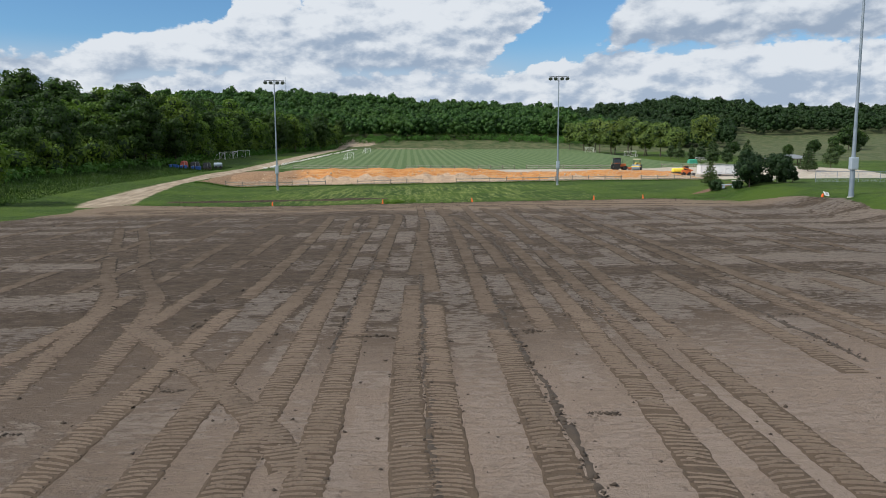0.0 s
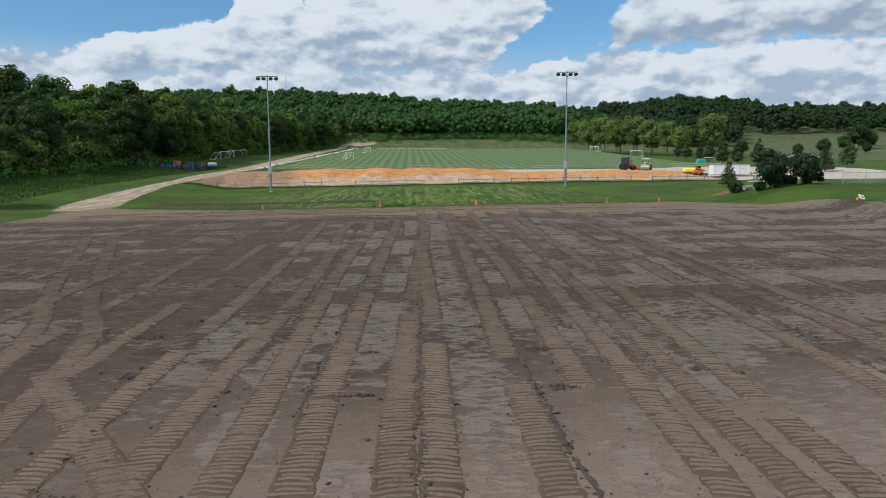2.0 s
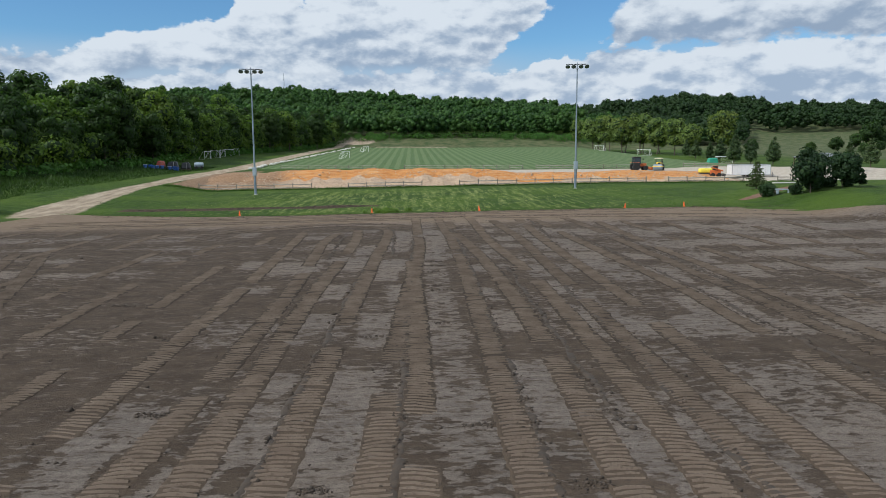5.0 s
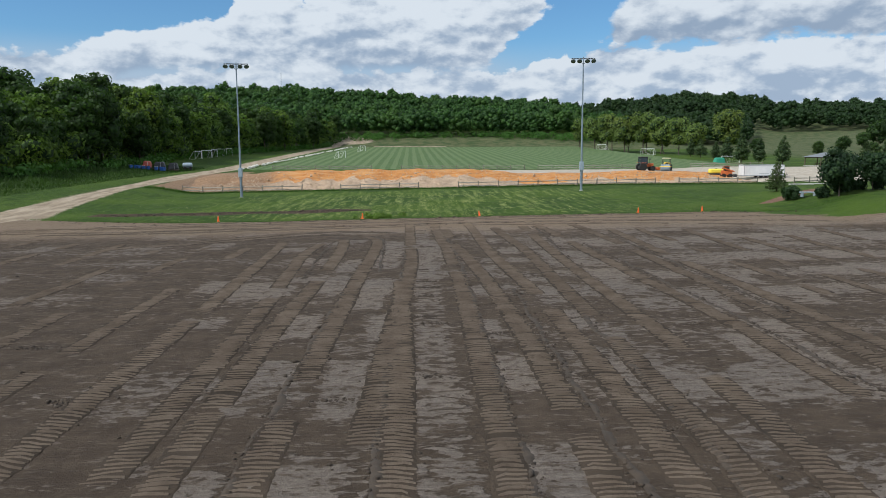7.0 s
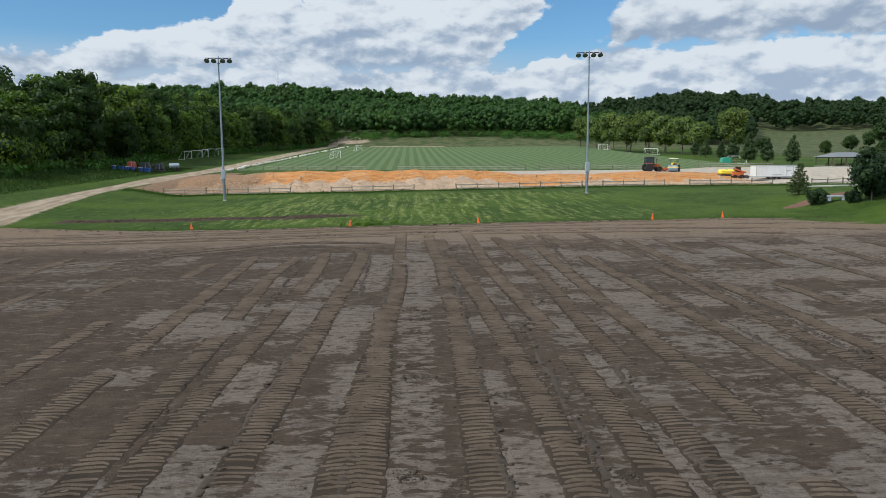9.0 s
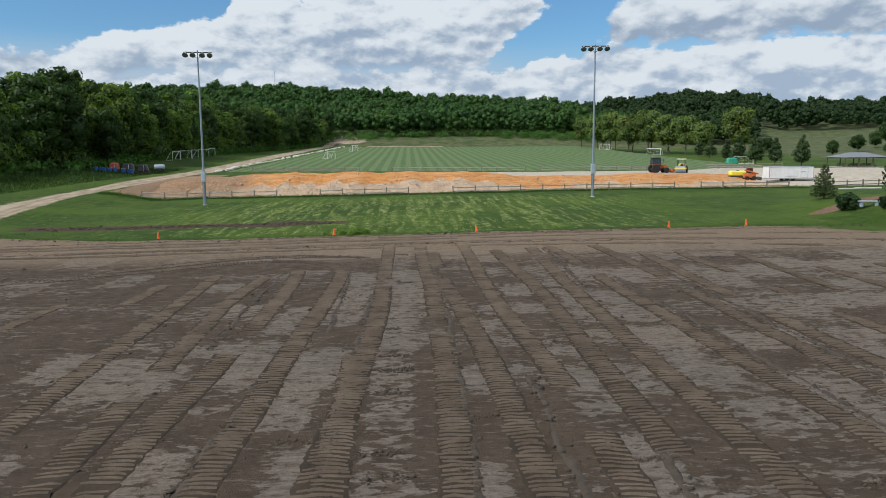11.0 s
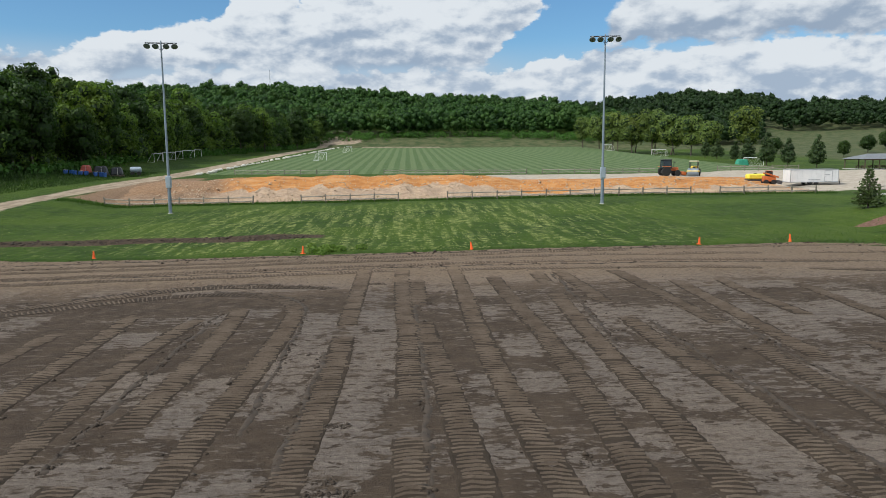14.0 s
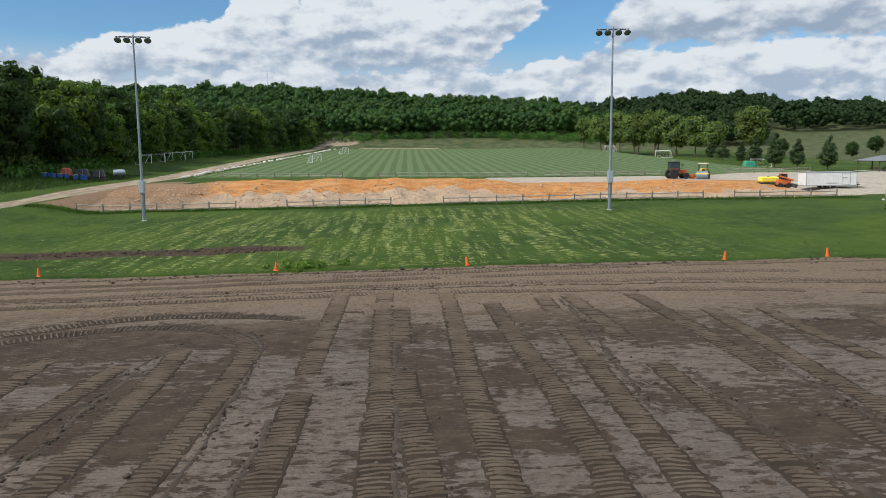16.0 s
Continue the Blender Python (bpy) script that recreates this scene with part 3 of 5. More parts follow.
rough_h = n.math("ADD", rough_h, n.math("MULTIPLY", n.math("ADD", streak, n.math("MULTIPLY", n.math("ADD", scratch, n.math("MULTIPLY", smear, -1.0)), 1.6)), 0.4))
bump(n, rough_h, 1.0, 0.10)

gx = grid_lines([(-2600, -600, 250), (-600, -120, 24), (-120, -46, 2), (-46, 58, 0.3), (58, 130, 2), (130, 600, 24), (600, 2600, 250)])
gy = grid_lines([(-300, -20, 40), (-20, 4, 2), (4, 100, 0.3), (100, 176, 0.6), (176, 420, 3), (420, 760, 12), (760, 3800, 160)])
ground, X, Y = sheet("ground", gx, gy, lambda x, y: height(x, y) + relief(x, y) - 0.7 * step(147, 153, y) * (1 - step(165, 171, y)) * step(-40, -34, x) * (1 - step(64, 72, x)), soil_mat)
tagged(ground, "bare graded soil field with grass, turf and wooded hill behind", "ground", kind="structure")
side = np.minimum(X + 43.4 + wave(X, Y, 13, 5) * 0.8, np.interp(Y, (40, 66, 79, 87, 92, 97), (54, 48.5, 48.3, 45.4, 40.5, 33)) + wave(X, Y, 9, 8) * 0.7 - X)
attribute(ground, "soil", np.clip(np.minimum(edge_y(X) - Y, side) / 2.0 + 0.5, 0, 1))
attribute(ground, "crust", np.clip(crust_field(X, Y), 0, 1))
lane_d = np.abs(X - lane_x(Y))
lane_v = np.clip((3.0 + 0.9 * (1 - step(108, 122, Y)) - 0.8 * step(122, 138, Y) * (1 - step(150, 165, Y)) - lane_d) / 2.2 + 0.5, 0, 1) * step(98, 104, Y) * (1 - step(392, 412, Y))
dig = np.clip((7 - np.hypot((X + 31) * 0.5, (Y - 412) * 0.75)) / 4 + 0.5, 0, 1)
spoil = np.clip(np.minimum(np.minimum(X + 42, -31 - X), np.minimum(Y - 146, 178 - Y)) / 3 + 0.5, 0, 1)
attribute(ground, "lane", np.maximum(np.maximum(lane_v, dig), np.clip(np.minimum(1.6 - np.abs(Y - 396), np.minimum(X + 17, 20 - X)) / 2 + 0.5, 0, 1)))
turf_l = np.interp(Y, (196, 390), (-37, -26.5))
turf_v = np.minimum(np.minimum(X - turf_l, 92 - X), np.minimum(Y - 197, 392 - Y))
attribute(ground, "turf", np.clip(turf_v / 3 + 0.5, 0, 1))
pad = np.minimum(np.minimum(Y - 150, 193.5 + 9 * step(60, 78, X) - Y), np.minimum(X - 20, 112 - X))
pad = np.maximum(pad, 1.0 - np.abs(X - 92.5 - 0.02 * (Y - 200)) * 0.9 - 40 * (Y < 195) - 40 * (Y > 385))
attribute(ground, "gravel", np.clip(pad / 2.5 + 0.5, 0, 1))
mead_v = np.maximum(np.minimum(Y - 388, 470 - Y) / 14, np.minimum((X - 150) / 25, (Y - 275) / 25))
attribute(ground, "meadow", np.clip(mead_v + 0.5, 0, 1))
ditch_v = np.minimum(1.9 - np.abs(Y - 107.6 - wave(X, Y * 0, 16, 6) * 0.6) - 0.5 * step(-8, -3, X), np.minimum(X + 36, -3 - X))
attribute(ground, "ditch", np.clip(ditch_v / 2 + 0.5, 0, 1))
attribute(ground, "loam", spoil)
bed_v = 1 - np.hypot((X - 47.4) / 4.2, (Y - 105) / 1.3)
attribute(ground, "mulch", np.clip(bed_v * 2 + 0.5, 0, 1))


# ---------------------------------------------------------------- builders
def mesh_of(name, co, faces, mat, flat=True):
    me = bpy.data.meshes.new(name)
    me.from_pydata([tuple(map(float, c)) for c in co], [], [tuple(map(int, f)) for f in faces])
    me.update()
    if not flat:
        smooth(me)
    if mat:
        me.materials.append(mat)
    return me


def fast_mesh(name, co, faces, mat):
    """Mesh from arrays; faces all with the same number of corners."""
    me = bpy.data.meshes.new(name)
    co, faces = np.asarray(co, np.float32), np.asarray(faces, np.int32)
    me.vertices.add(len(co))
    me.vertices.foreach_set("co", co.ravel())
    me.loops.add(faces.size)
    me.loops.foreach_set("vertex_index", faces.ravel())
    me.polygons.add(len(faces))
    me.polygons.foreach_set("loop_start", (np.arange(len(faces)) * faces.shape[1]).astype(np.int32))
    me.update(calc_edges=True)
    me.materials.append(mat)
    return me


def part(name, bm, mat, parent=None, label=""):
    me = bpy.data.meshes.new(name)
    bm.to_mesh(me)
    bm.free()
    me.materials.append(mat)
    ob = new(name, me)
    ob.parent = parent
    if label:
        tagged(ob, label)
    return ob


def thing(name, m, label, category, group=""):
    ob = new(name)
    ob.empty_display_size = 0.3
    ob.matrix_world = m
    return tagged(ob, label, category, group)


def box(bm, size, at, bevel=0.0, turn=None, taper=1.0):
    r = bmesh.ops.create_cube(bm, size=1)
    vs = r["verts"]
    for v in vs:
        k = taper if v.co.z > 0 else 1
        v.co = Vector((v.co.x * size[0] * k, v.co.y * size[1] * k, v.co.z * size[2]))
    if turn:
        bmesh.ops.rotate(bm, verts=vs, cent=(0, 0, 0), matrix=Euler([radians(a) for a in turn]).to_matrix())
    bmesh.ops.translate(bm, verts=vs, vec=at)
    if bevel:
        es = list({e for v in vs for e in v.link_edges})
        bmesh.ops.bevel(bm, geom=es, offset=bevel, segments=1, affect="EDGES")
    return bm


def tube(bm, a, b, r0, r1=None, sides=10):
    """A tapered round bar from a to b."""
    a, b = Vector(a), Vector(b)
    r1 = r0 if r1 is None else r1
    m = Matrix.Translation((a + b) / 2) @ (b - a).to_track_quat("Z", "Y").to_matrix().to_4x4()
    bmesh.ops.create_cone(bm, cap_ends=True, segments=sides, radius1=r0, radius2=r1, depth=(b - a).length, matrix=m)
    return bm


def lathe(bm, profile, sides=16, m=Matrix()):
    """A body of revolution about z from (radius, z) pairs."""
    rings = []
    for r, z in profile:
        rings.append([bm.verts.new(m @ Vector((r * math.cos(k * math.tau / sides), r * math.sin(k * math.tau / sides), z))) for k in range(sides)])
    for lo, hi in zip(rings, rings[1:]):
        for k in range(sides):
            bm.faces.new((lo[k], lo[(k + 1) % sides], hi[(k + 1) % sides], hi[k]))
    bm.faces.new(rings[0][::-1])
    bm.faces.new(rings[-1])
    return bm


def B():
    return bmesh.new()


# ---------------------------------------------------------------- tyre tracks, clods
rs = np.random.RandomState(11)


def resample(pts, d):
    p = np.array(pts, float)
    # rounded corners, then even steps
    for _ in range(3):
        q = [p[0]]
        for a, b in zip(p, p[1:]):
            q += [a * 0.75 + b * 0.25, a * 0.25 + b * 0.75]
        p = np.array(q + [p[-1]])
    s = np.r_[0, np.cumsum(np.hypot(*np.diff(p, axis=0).T))]
    t = np.arange(0, s[-1], d)
    return np.stack((np.interp(t, s, p[:, 0]), np.interp(t, s, p[:, 1])), -1)


# bed darker than the bars: shadow in the tread gaps is put into its colour
track_mat, n = material("tracked_soil_shade", 0.95)
a1, a2, a3 = n.noise(n.where, 0.8, 4, 0.6), n.noise(n.where, 5.0, 4, 0.6), n.noise(n.where, 24, 3)
_, ty, _ = n.xyz(n.where)
c = n.mix(n.ramp(a1, 0.3, 0.7), (0.034, 0.025, 0.017), (0.060, 0.044, 0.031))
c = n.mix(n.ramp(ty, 82.0, 90.0, 0.0, 0.7), c, (0.130, 0.094, 0.064))
# near tracks paler, to go with the brightened near soil
c = n.mix(n.ramp(ty, 22.0, 40.0, 0.7, 0.0), c, (0.120, 0.086, 0.060))
c = n.mix(n.ramp(a2, 0.5, 0.75, 0.0, 0.55), c, (0.038, 0.029, 0.022))
c = n.mix(n.ramp(a3, 0.5, 0.8, 0.0, 0.4), c, (0.03, 0.023, 0.018))
n.put(n.bsdf.inputs["Base Color"], c)
n.bsdf.inputs["Specular IOR Level"].default_value = 0.2
bump(n, n.math("ADD", a2, a3), 0.7, 0.05)

bar_mat, n = material("pressed_tread", 0.95)
a1, a2 = n.noise(n.where, 0.8, 4, 0.6), n.noise(n.where, 9.0, 4, 0.6)
_, ty, _ = n.xyz(n.where)
c = n.mix(n.ramp(a1, 0.3, 0.7), (0.094, 0.071, 0.053), (0.150, 0.117, 0.089))
c = n.mix(n.ramp(ty, 82.0, 90.0, 0.0, 0.7), c, (0.225, 0.168, 0.118))
# near bars paler too, as the near soil is brightened
c = n.mix(n.ramp(ty, 22.0, 40.0, 0.7, 0.0), c, (0.205, 0.156, 0.119))
c = n.mix(n.ramp(a2, 0.5, 0.75, 0.0, 0.5), c, (0.055, 0.042, 0.033))
n.put(n.bsdf.inputs["Base Color"], c)
n.bsdf.inputs["Specular IOR Level"].default_value = 0.2
bump(n, n.math("ADD", a2, n.noise(n.where, 40.0, 2)), 0.8, 0.06)

PITCH = 0.225                                    # from tread bar to tread bar
co_all, f_all, bar_co, bar_f = [], [], [], []
clods = []
for ti, pts in enumerate(TRACKS):
    faint = ti >= 22
    half = 0.39 if not faint else 0.34
    line = resample(pts, PITCH)
    tang = np.gradient(line, axis=0)
    tang /= np.linalg.norm(tang, axis=1)[:, None] + 1e-9
    nor = np.stack((tang[:, 1], -tang[:, 0]), -1)
    s = np.arange(len(line)) * PITCH
    keep = np.sin(s * 0.31 + ti * 1.7) + 0.7 * np.sin(s * 0.83 + ti * 4.1) + 0.5 * np.sin(s * 0.12 + ti)
    gate = np.clip((keep + (1.75 if not faint else 0.55)) * 2.0, 0, 1)
    gate *= np.clip(np.minimum(s, s[-1] - s) / 1.5, 0, 1)
    present = gate > 0.02
    zz = height(line[:, 0], line[:, 1]) + relief(line[:, 0], line[:, 1])
    # bed of the track with a low berm along either side
    prof = [(-half - 0.13, -0.03), (-half - 0.06, 0.035), (-half, 0.012), (half, 0.012), (half + 0.06, 0.035), (half + 0.13, -0.03)]
    base = sum(len(q) for q in co_all)
    ring = []
    for u, dz in prof:
        w = line + nor * (u + rs.normal(0, 0.022, len(line))[:, None] * (abs(u) > half - 0.01))
        amp = 1.0
        if dz > 0.03:
            amp = np.clip(0.2 + 0.5 * np.sin(s * 0.35 + u * 9 + ti) + rs.normal(0, 0.22, len(line)), -0.3, 1.1)
        zline = height(w[:, 0], w[:, 1]) + relief(w[:, 0], w[:, 1])
        ring.append(np.c_[w, zline + dz * amp + (gate - 1) * 0.10])
    R = np.stack(ring, 1)
    co_all.append(R.reshape(-1, 3))
    m = len(line)
    for k in range(5):
        i = base + np.arange(m - 1) * 6 + k
        f_all.append(np.stack((i, i + 1, i + 7, i + 6), -1))
    # tread bars right across the track, a little bowed
    ok = present & (rs.rand(m) > 0.02)
    idx = np.where(ok)[0]
    skew = 0.07 * math.sin(ti * 2.3)
    amp = np.clip(0.95 + 0.15 * keep[idx] + rs.normal(0, 0.12, len(idx)), 0.4, 1.3) * gate[idx]
    cols = []
    for u, lag in ((-1, -0.018), (-0.35, 0.012), (0.35, 0.0), (1, -0.022)):
        c_ = line[idx] + nor[idx] * u * (half + rs.normal(0.0, 0.05, len(idx))[:, None]) + tang[idx] * (lag + skew * u + rs.normal(0, 0.022, len(idx))[:, None])
        z0 = height(c_[:, 0], c_[:, 1]) + relief(c_[:, 0], c_[:, 1])
        for o, top in ((-0.054, 0.0), (-0.024, 1.0), (0.010, 0.85), (0.046, 0.0)):
            cols.append(np.c_[c_ + tang[idx] * o, z0 + 0.008 - 0.05 * (1 - gate[idx]) + top * (0.056 if abs(u) < 0.9 else 0.032) * amp * rs.uniform(0.7, 1.15, len(idx))])
    Q = np.stack(cols, 1)
    b = sum(len(w) for w in bar_co)
    bar_co.append(Q.reshape(-1, 3))
    i = b + np.arange(len(idx)) * 16
    for seg in range(3):
        for e in range(3):
            o = seg * 4 + e
            bar_f.append(np.stack((i + o, i + o + 1, i + o + 5, i + o + 4), -1))
    for _ in range(int(m * (0.33 if not faint else 0.13))):
        k = rs.randint(m)
        e = line[k] + nor[k] * rs.choice((-1, 1)) * (half + rs.normal(0.1, 0.12))
        clods.append((e[0], e[1], rs.gamma(2.0, 0.013) + 0.015))
tracks = new("tyre_tracks", fast_mesh("tyre_tracks", np.concatenate(co_all), np.concatenate(f_all), track_mat))
tagged(tracks, "pressed tyre tracks with tread bars in the bare soil", "tyre tracks", kind="stuff")

# low windrows of loose dark soil pushed up beside some of the tracks
RIDGES = []
RIDGES.append([(0.8, 4), (0.8, 22), (1.0, 45), (1.25, 58), (1.3, 70)])
RIDGES.append([(3.9, 6), (4.35, 15), (4.1, 22), (4.4, 37), (4.8, 59), (4.9, 66), (4.7, 78)])
RIDGES.append([(-2.4, 20), (-2.2, 30), (-1.9, 45), (-1.6, 56)])
RIDGES.append([(6.6, 30), (6.7, 42), (7.0, 56)])
RIDGES.append([(15.2, 18), (15.3, 30), (15.6, 48), (15.2, 62), (14.7, 74)])
RIDGES.append([(8.4, 24), (8.9, 40), (9.1, 50)])
RIDGES.append([(-0.1, 62), (-0.2, 72), (-0.3, 77), (-1.2, 80.2), (-3.1, 82.0), (-6, 82.6)])
RIDGES.append([(18.0, 50), (18.2, 62), (18.1, 74)])
RIDGES.append([(0.5, 82.9), (-3.4, 84.9), (-8.4, 84.3), (-13, 81.4)])
RIDGES.append([(-4.2, 60), (-4.4, 70), (-4.3, 77)])
RIDGES.append([(12.3, 70), (12.7, 78), (12.9, 86)])
RIDGES.append([(-30, 87.6), (-10, 88.6), (5, 89.7), (22, 89.2), (36, 86.6)])
RIDGES.append([(-30, 94.6), (-10, 95.2), (6, 95.9), (20, 95.9), (33, 95.0)])
rc, rf = [], []
for ri, pts in enumerate(RIDGES):
    line = resample(pts, 0.09)
    tang = np.gradient(line, axis=0)
    tang /= np.linalg.norm(tang, axis=1)[:, None] + 1e-9
    nor = np.stack((tang[:, 1], -tang[:, 0]), -1)
    m = len(line)
    s = np.arange(m) * 0.09
    grit = np.convolve(rs.normal(0, 1.0, m + 2), np.ones(3) / 3 * 1.5, "valid")
    swell = np.clip(0.62 + 0.30 * np.sin(s * 0.9 + ri) + 0.25 * np.sin(s * 2.7 + ri * 3) + 0.45 * grit, 0.05, 1.6)
    wob = 0.06 * np.sin(s * 1.3 + ri) + 0.03 * grit
    base = sum(len(q) for q in rc)
    ring = []
    for u, dz in ((-0.15, -0.03), (-0.07, 0.018), (0.0, 0.032), (0.07, 0.020), (0.15, -0.03)):
        w = line + nor * (u * (0.6 + 0.5 * swell) + wob)[:, None]
        ring.append(np.c_[w, height(w[:, 0], w[:, 1]) + relief(w[:, 0], w[:, 1]) + np.where(dz > 0, dz * swell * rs.uniform(0.6, 1.3, m), dz)])
    rc.append(np.stack(ring, 1).reshape(-1, 3))
    for k in range(4):
        i = base + np.arange(m - 1) * 5 + k
        rf.append(np.stack((i, i + 1, i + 6, i + 5), -1))
    for _ in range(int(m * 1.3)):
        k = rs.randint(m)
        e = line[k] + nor[k] * rs.normal(0, 0.11)
        clods.append((e[0], e[1], rs.gamma(2.0, 0.013) + 0.015))
ridges = new("soil_windrows", fast_mesh("soil_windrows", np.concatenate(rc), np.concatenate(rf), clod_mat))
tagged(ridges, "low ridges of loose dark soil beside the tyre tracks", "soil ridges", kind="stuff")
bars = new("tread_bars", fast_mesh("tread_bars", np.concatenate(bar_co), np.concatenate(bar_f), bar_mat))
tagged(bars, "rows of pressed tread bars in the tyre tracks", "tyre tracks", kind="stuff")

# torn scabs and loose clods
scabs = [(-0.57, 39.8), (5.05, 22.9), (-1.2, 22.3), (7.2, 41.5), (8.8, 49.5), (2.8, 57), (0.3, 51), (5.0, 27), (13.5, 79), (16.0, 82.5), (3.2, 30.5), (2.6, 84), (9.9, 70), (2.4, 50.2), (2.7, 48.9), (2.4, 41.8), (2.2, 59.2), (2.6, 58.6), (2.5, 54.6), (2.3, 62.5), (5.2, 52.5), (5.4, 47)]
for _ in range(34):
    scabs.append((rs.uniform(-24, 34), rs.uniform(8, 86)))
for sx, sy in scabs:
    lx, ly = rs.uniform(0.35, 0.75), rs.uniform(0.10, 0.28)
    for _ in range(rs.randint(60, 130)):
        clods.append((sx + rs.uniform(-lx, lx), sy + rs.normal(0, ly * 0.6), rs.gamma(1.8, 0.011) + 0.012))
for _ in range(2600):
    x, y = rs.uniform(-38, 44), 6 + 89 * rs.rand() ** 1.2
    clods.append((x, y, rs.gamma(1.6, 0.012) + 0.012))
for _ in range(900):
    x = rs.uniform(-38, 44)
    clods.append((x, float(edge_y(x)) - abs(rs.normal(0, 1.2)), rs.gamma(1.6, 0.02) + 0.02))
for _ in range(700):
    clods.append((rs.uniform(-35, -4), 107.6 + rs.normal(0, 0.9), rs.gamma(1.8, 0.03) + 0.03))
C = np.array(clods)


def lumps(C, flat=0.55, sink=0.35, seed=3):
    """Eight-faced uneven lumps at x, y with radius r, half sunk in the ground."""
    r_ = np.random.RandomState(seed)
    octa = np.array([(1, 0, 0), (0, 1, 0), (-1, 0, 0), (0, -1, 0), (0, 0, 1), (0, 0, -1)], float)
    faces = np.array([(0, 1, 4), (1, 2, 4), (2, 3, 4), (3, 0, 4), (1, 0, 5), (2, 1, 5), (3, 2, 5), (0, 3, 5)])
    N = len(C)
    V = octa[None] * C[:, 2][:, None, None] * r_.uniform(0.6, 1.45, (N, 6, 1))
    a = r_.uniform(0, math.tau, N)
    ca, sa = np.cos(a)[:, None], np.sin(a)[:, None]
    V = V + r_.normal(0, 0.22, V.shape) * C[:, 2][:, None, None]
    Xr, Yr = V[..., 0] * ca - V[..., 1] * sa, V[..., 0] * sa + V[..., 1] * ca
    z0 = height(C[:, 0], C[:, 1]) + relief(C[:, 0], C[:, 1]) if C.shape[1] == 3 else C[:, 3]
    Z = V[..., 2] * flat + (z0 + C[:, 2] * flat * sink)[:, None]
    co = np.stack((Xr + C[:, 0][:, None], Yr + C[:, 1][:, None], Z), -1).reshape(-1, 3)
    F = (faces[None] + (np.arange(N) * 6)[:, None, None]).reshape(-1, 3)
    return co, F


clod_ob = new("soil_clods", fast_mesh("soil_clods", *lumps(C), clod_mat))
tagged(clod_ob, "loose dark clods strewn over the soil", "clods", kind="stuff")


# ---------------------------------------------------------------- cut bank of orange clay and crushed stone
def bank_z(x, y):
    lip = 3.50 - 0.92 * step(15, 24, x) + 0.12 * wave(x, y * 0, 9, 21) - 0.9 * step(20, 34, -x)
    heap = 0.42 * np.exp(-((x - 47) / 5.5) ** 2) + 0.35 * np.exp(-((x - 58.5) / 2.6) ** 2) - 1.1 * step(55, 64, x)
    lip = lip + heap * 0.8
    toe = 0.55 + 0.012 * np.clip(x, -45, 36)
    mid = toe + (lip - toe) * (0.50 + 0.10 * wave(x, y * 0, 6, 22))
    z = np.where(y < 156, toe + (mid - toe) * step(144.5, 157, y) ** 0.8, mid + (lip - mid) * step(156, 163, y))
    z = z - (lip - (2.40 + 0.007 * np.clip(25 - x, 0, 60))) * step(164.5, 171, y) * 0.98
    rough = wave(x, y, 2.6, 23) * 0.13 + wave(x, y, 1.15, 24) * 0.09 + wave(x, y, 5.2, 25) * 0.15
    z = z + rough * step(145, 148, y) * (1 - step(164, 168, y)) * (1 - 0.65 * step(156, 161, y))
    ends = step(-45, -35, x) * (1 - step(63, 70, x))
    return z * ends + (height(x, y) - 0.75) * (1 - ends) - 0.02


bank_mat, n = material("cut_bank", 0.95)
node = n.add("ShaderNodeAttribute")
node.attribute_name = "stone"
b1, b2, b3 = n.noise(n.where, 0.5, 5, 0.62), n.noise(n.where, 2.6, 5, 0.65), n.noise(n.where, 11, 4, 0.6)
clay = n.mix(n.ramp(b1, 0.3, 0.7), (0.42, 0.160, 0.036), (0.60, 0.27, 0.075))
clay = n.mix(n.ramp(n.noise(n.scaled(n.where, (0.15, 1, 2.0)), 1.2, 3), 0.45, 0.7, 0.0, 0.7), clay, (0.62, 0.36, 0.16))
rock = n.mix(n.ramp(b2, 0.3, 0.7), (0.40, 0.275, 0.175), (0.58, 0.43, 0.30))
rock = n.mix(n.ramp(b1, 0.42, 0.62, 0.0, 0.6), rock, (0.36, 0.26, 0.19))
bx, _, _ = n.xyz(n.where)
loam = n.mix(n.ramp(b2, 0.3, 0.7), (0.19, 0.115, 0.065), (0.33, 0.215, 0.13))
k = n.math("ADD", node.outputs["Fac"], n.math("MULTIPLY", n.math("SUBTRACT", b2, 0.5), 0.9))
bc = n.mix(n.ramp(k, 0.42, 0.58), clay, rock)
bc = n.mix(n.ramp(n.math("ADD", bx, n.math("MULTIPLY", b1, 5.0)), -24.0, -17.0, 0.9, 0.0), bc, loam)
bc = n.mix(n.ramp(b3, 0.52, 0.75, 0.0, 0.5), bc, (0.16, 0.09, 0.05))
n.put(n.bsdf.inputs["Base Color"], bc)
bump(n, n.math("ADD", b2, b3), 0.9, 0.15)
bank, X, Y = sheet("earth_bank", np.arange(-46, 70.1, 0.4), np.arange(144, 171.6, 0.4), bank_z, bank_mat)
tagged(bank, "cut bank of orange clay over crushed tan stone", "earth bank", kind="structure")
top_of_stone = 155.5 + 2.2 * wave(X, Y * 0, 13, 31) + 1.6 * wave(X, Y * 0, 5, 32) + 3.0 * np.exp(-((X - 14) / 5) ** 2) - 4.5 * np.exp(-((X - 26) / 7) ** 2) + 1.5 * np.exp(-((X - 51) / 3) ** 2) - 4.5 * step(36, 41, X) * (1 - step(56, 60, X))
attribute(bank, "stone", np.clip((top_of_stone - Y) / 5 + 0.5, 0, 1))
q = np.random.RandomState(41)
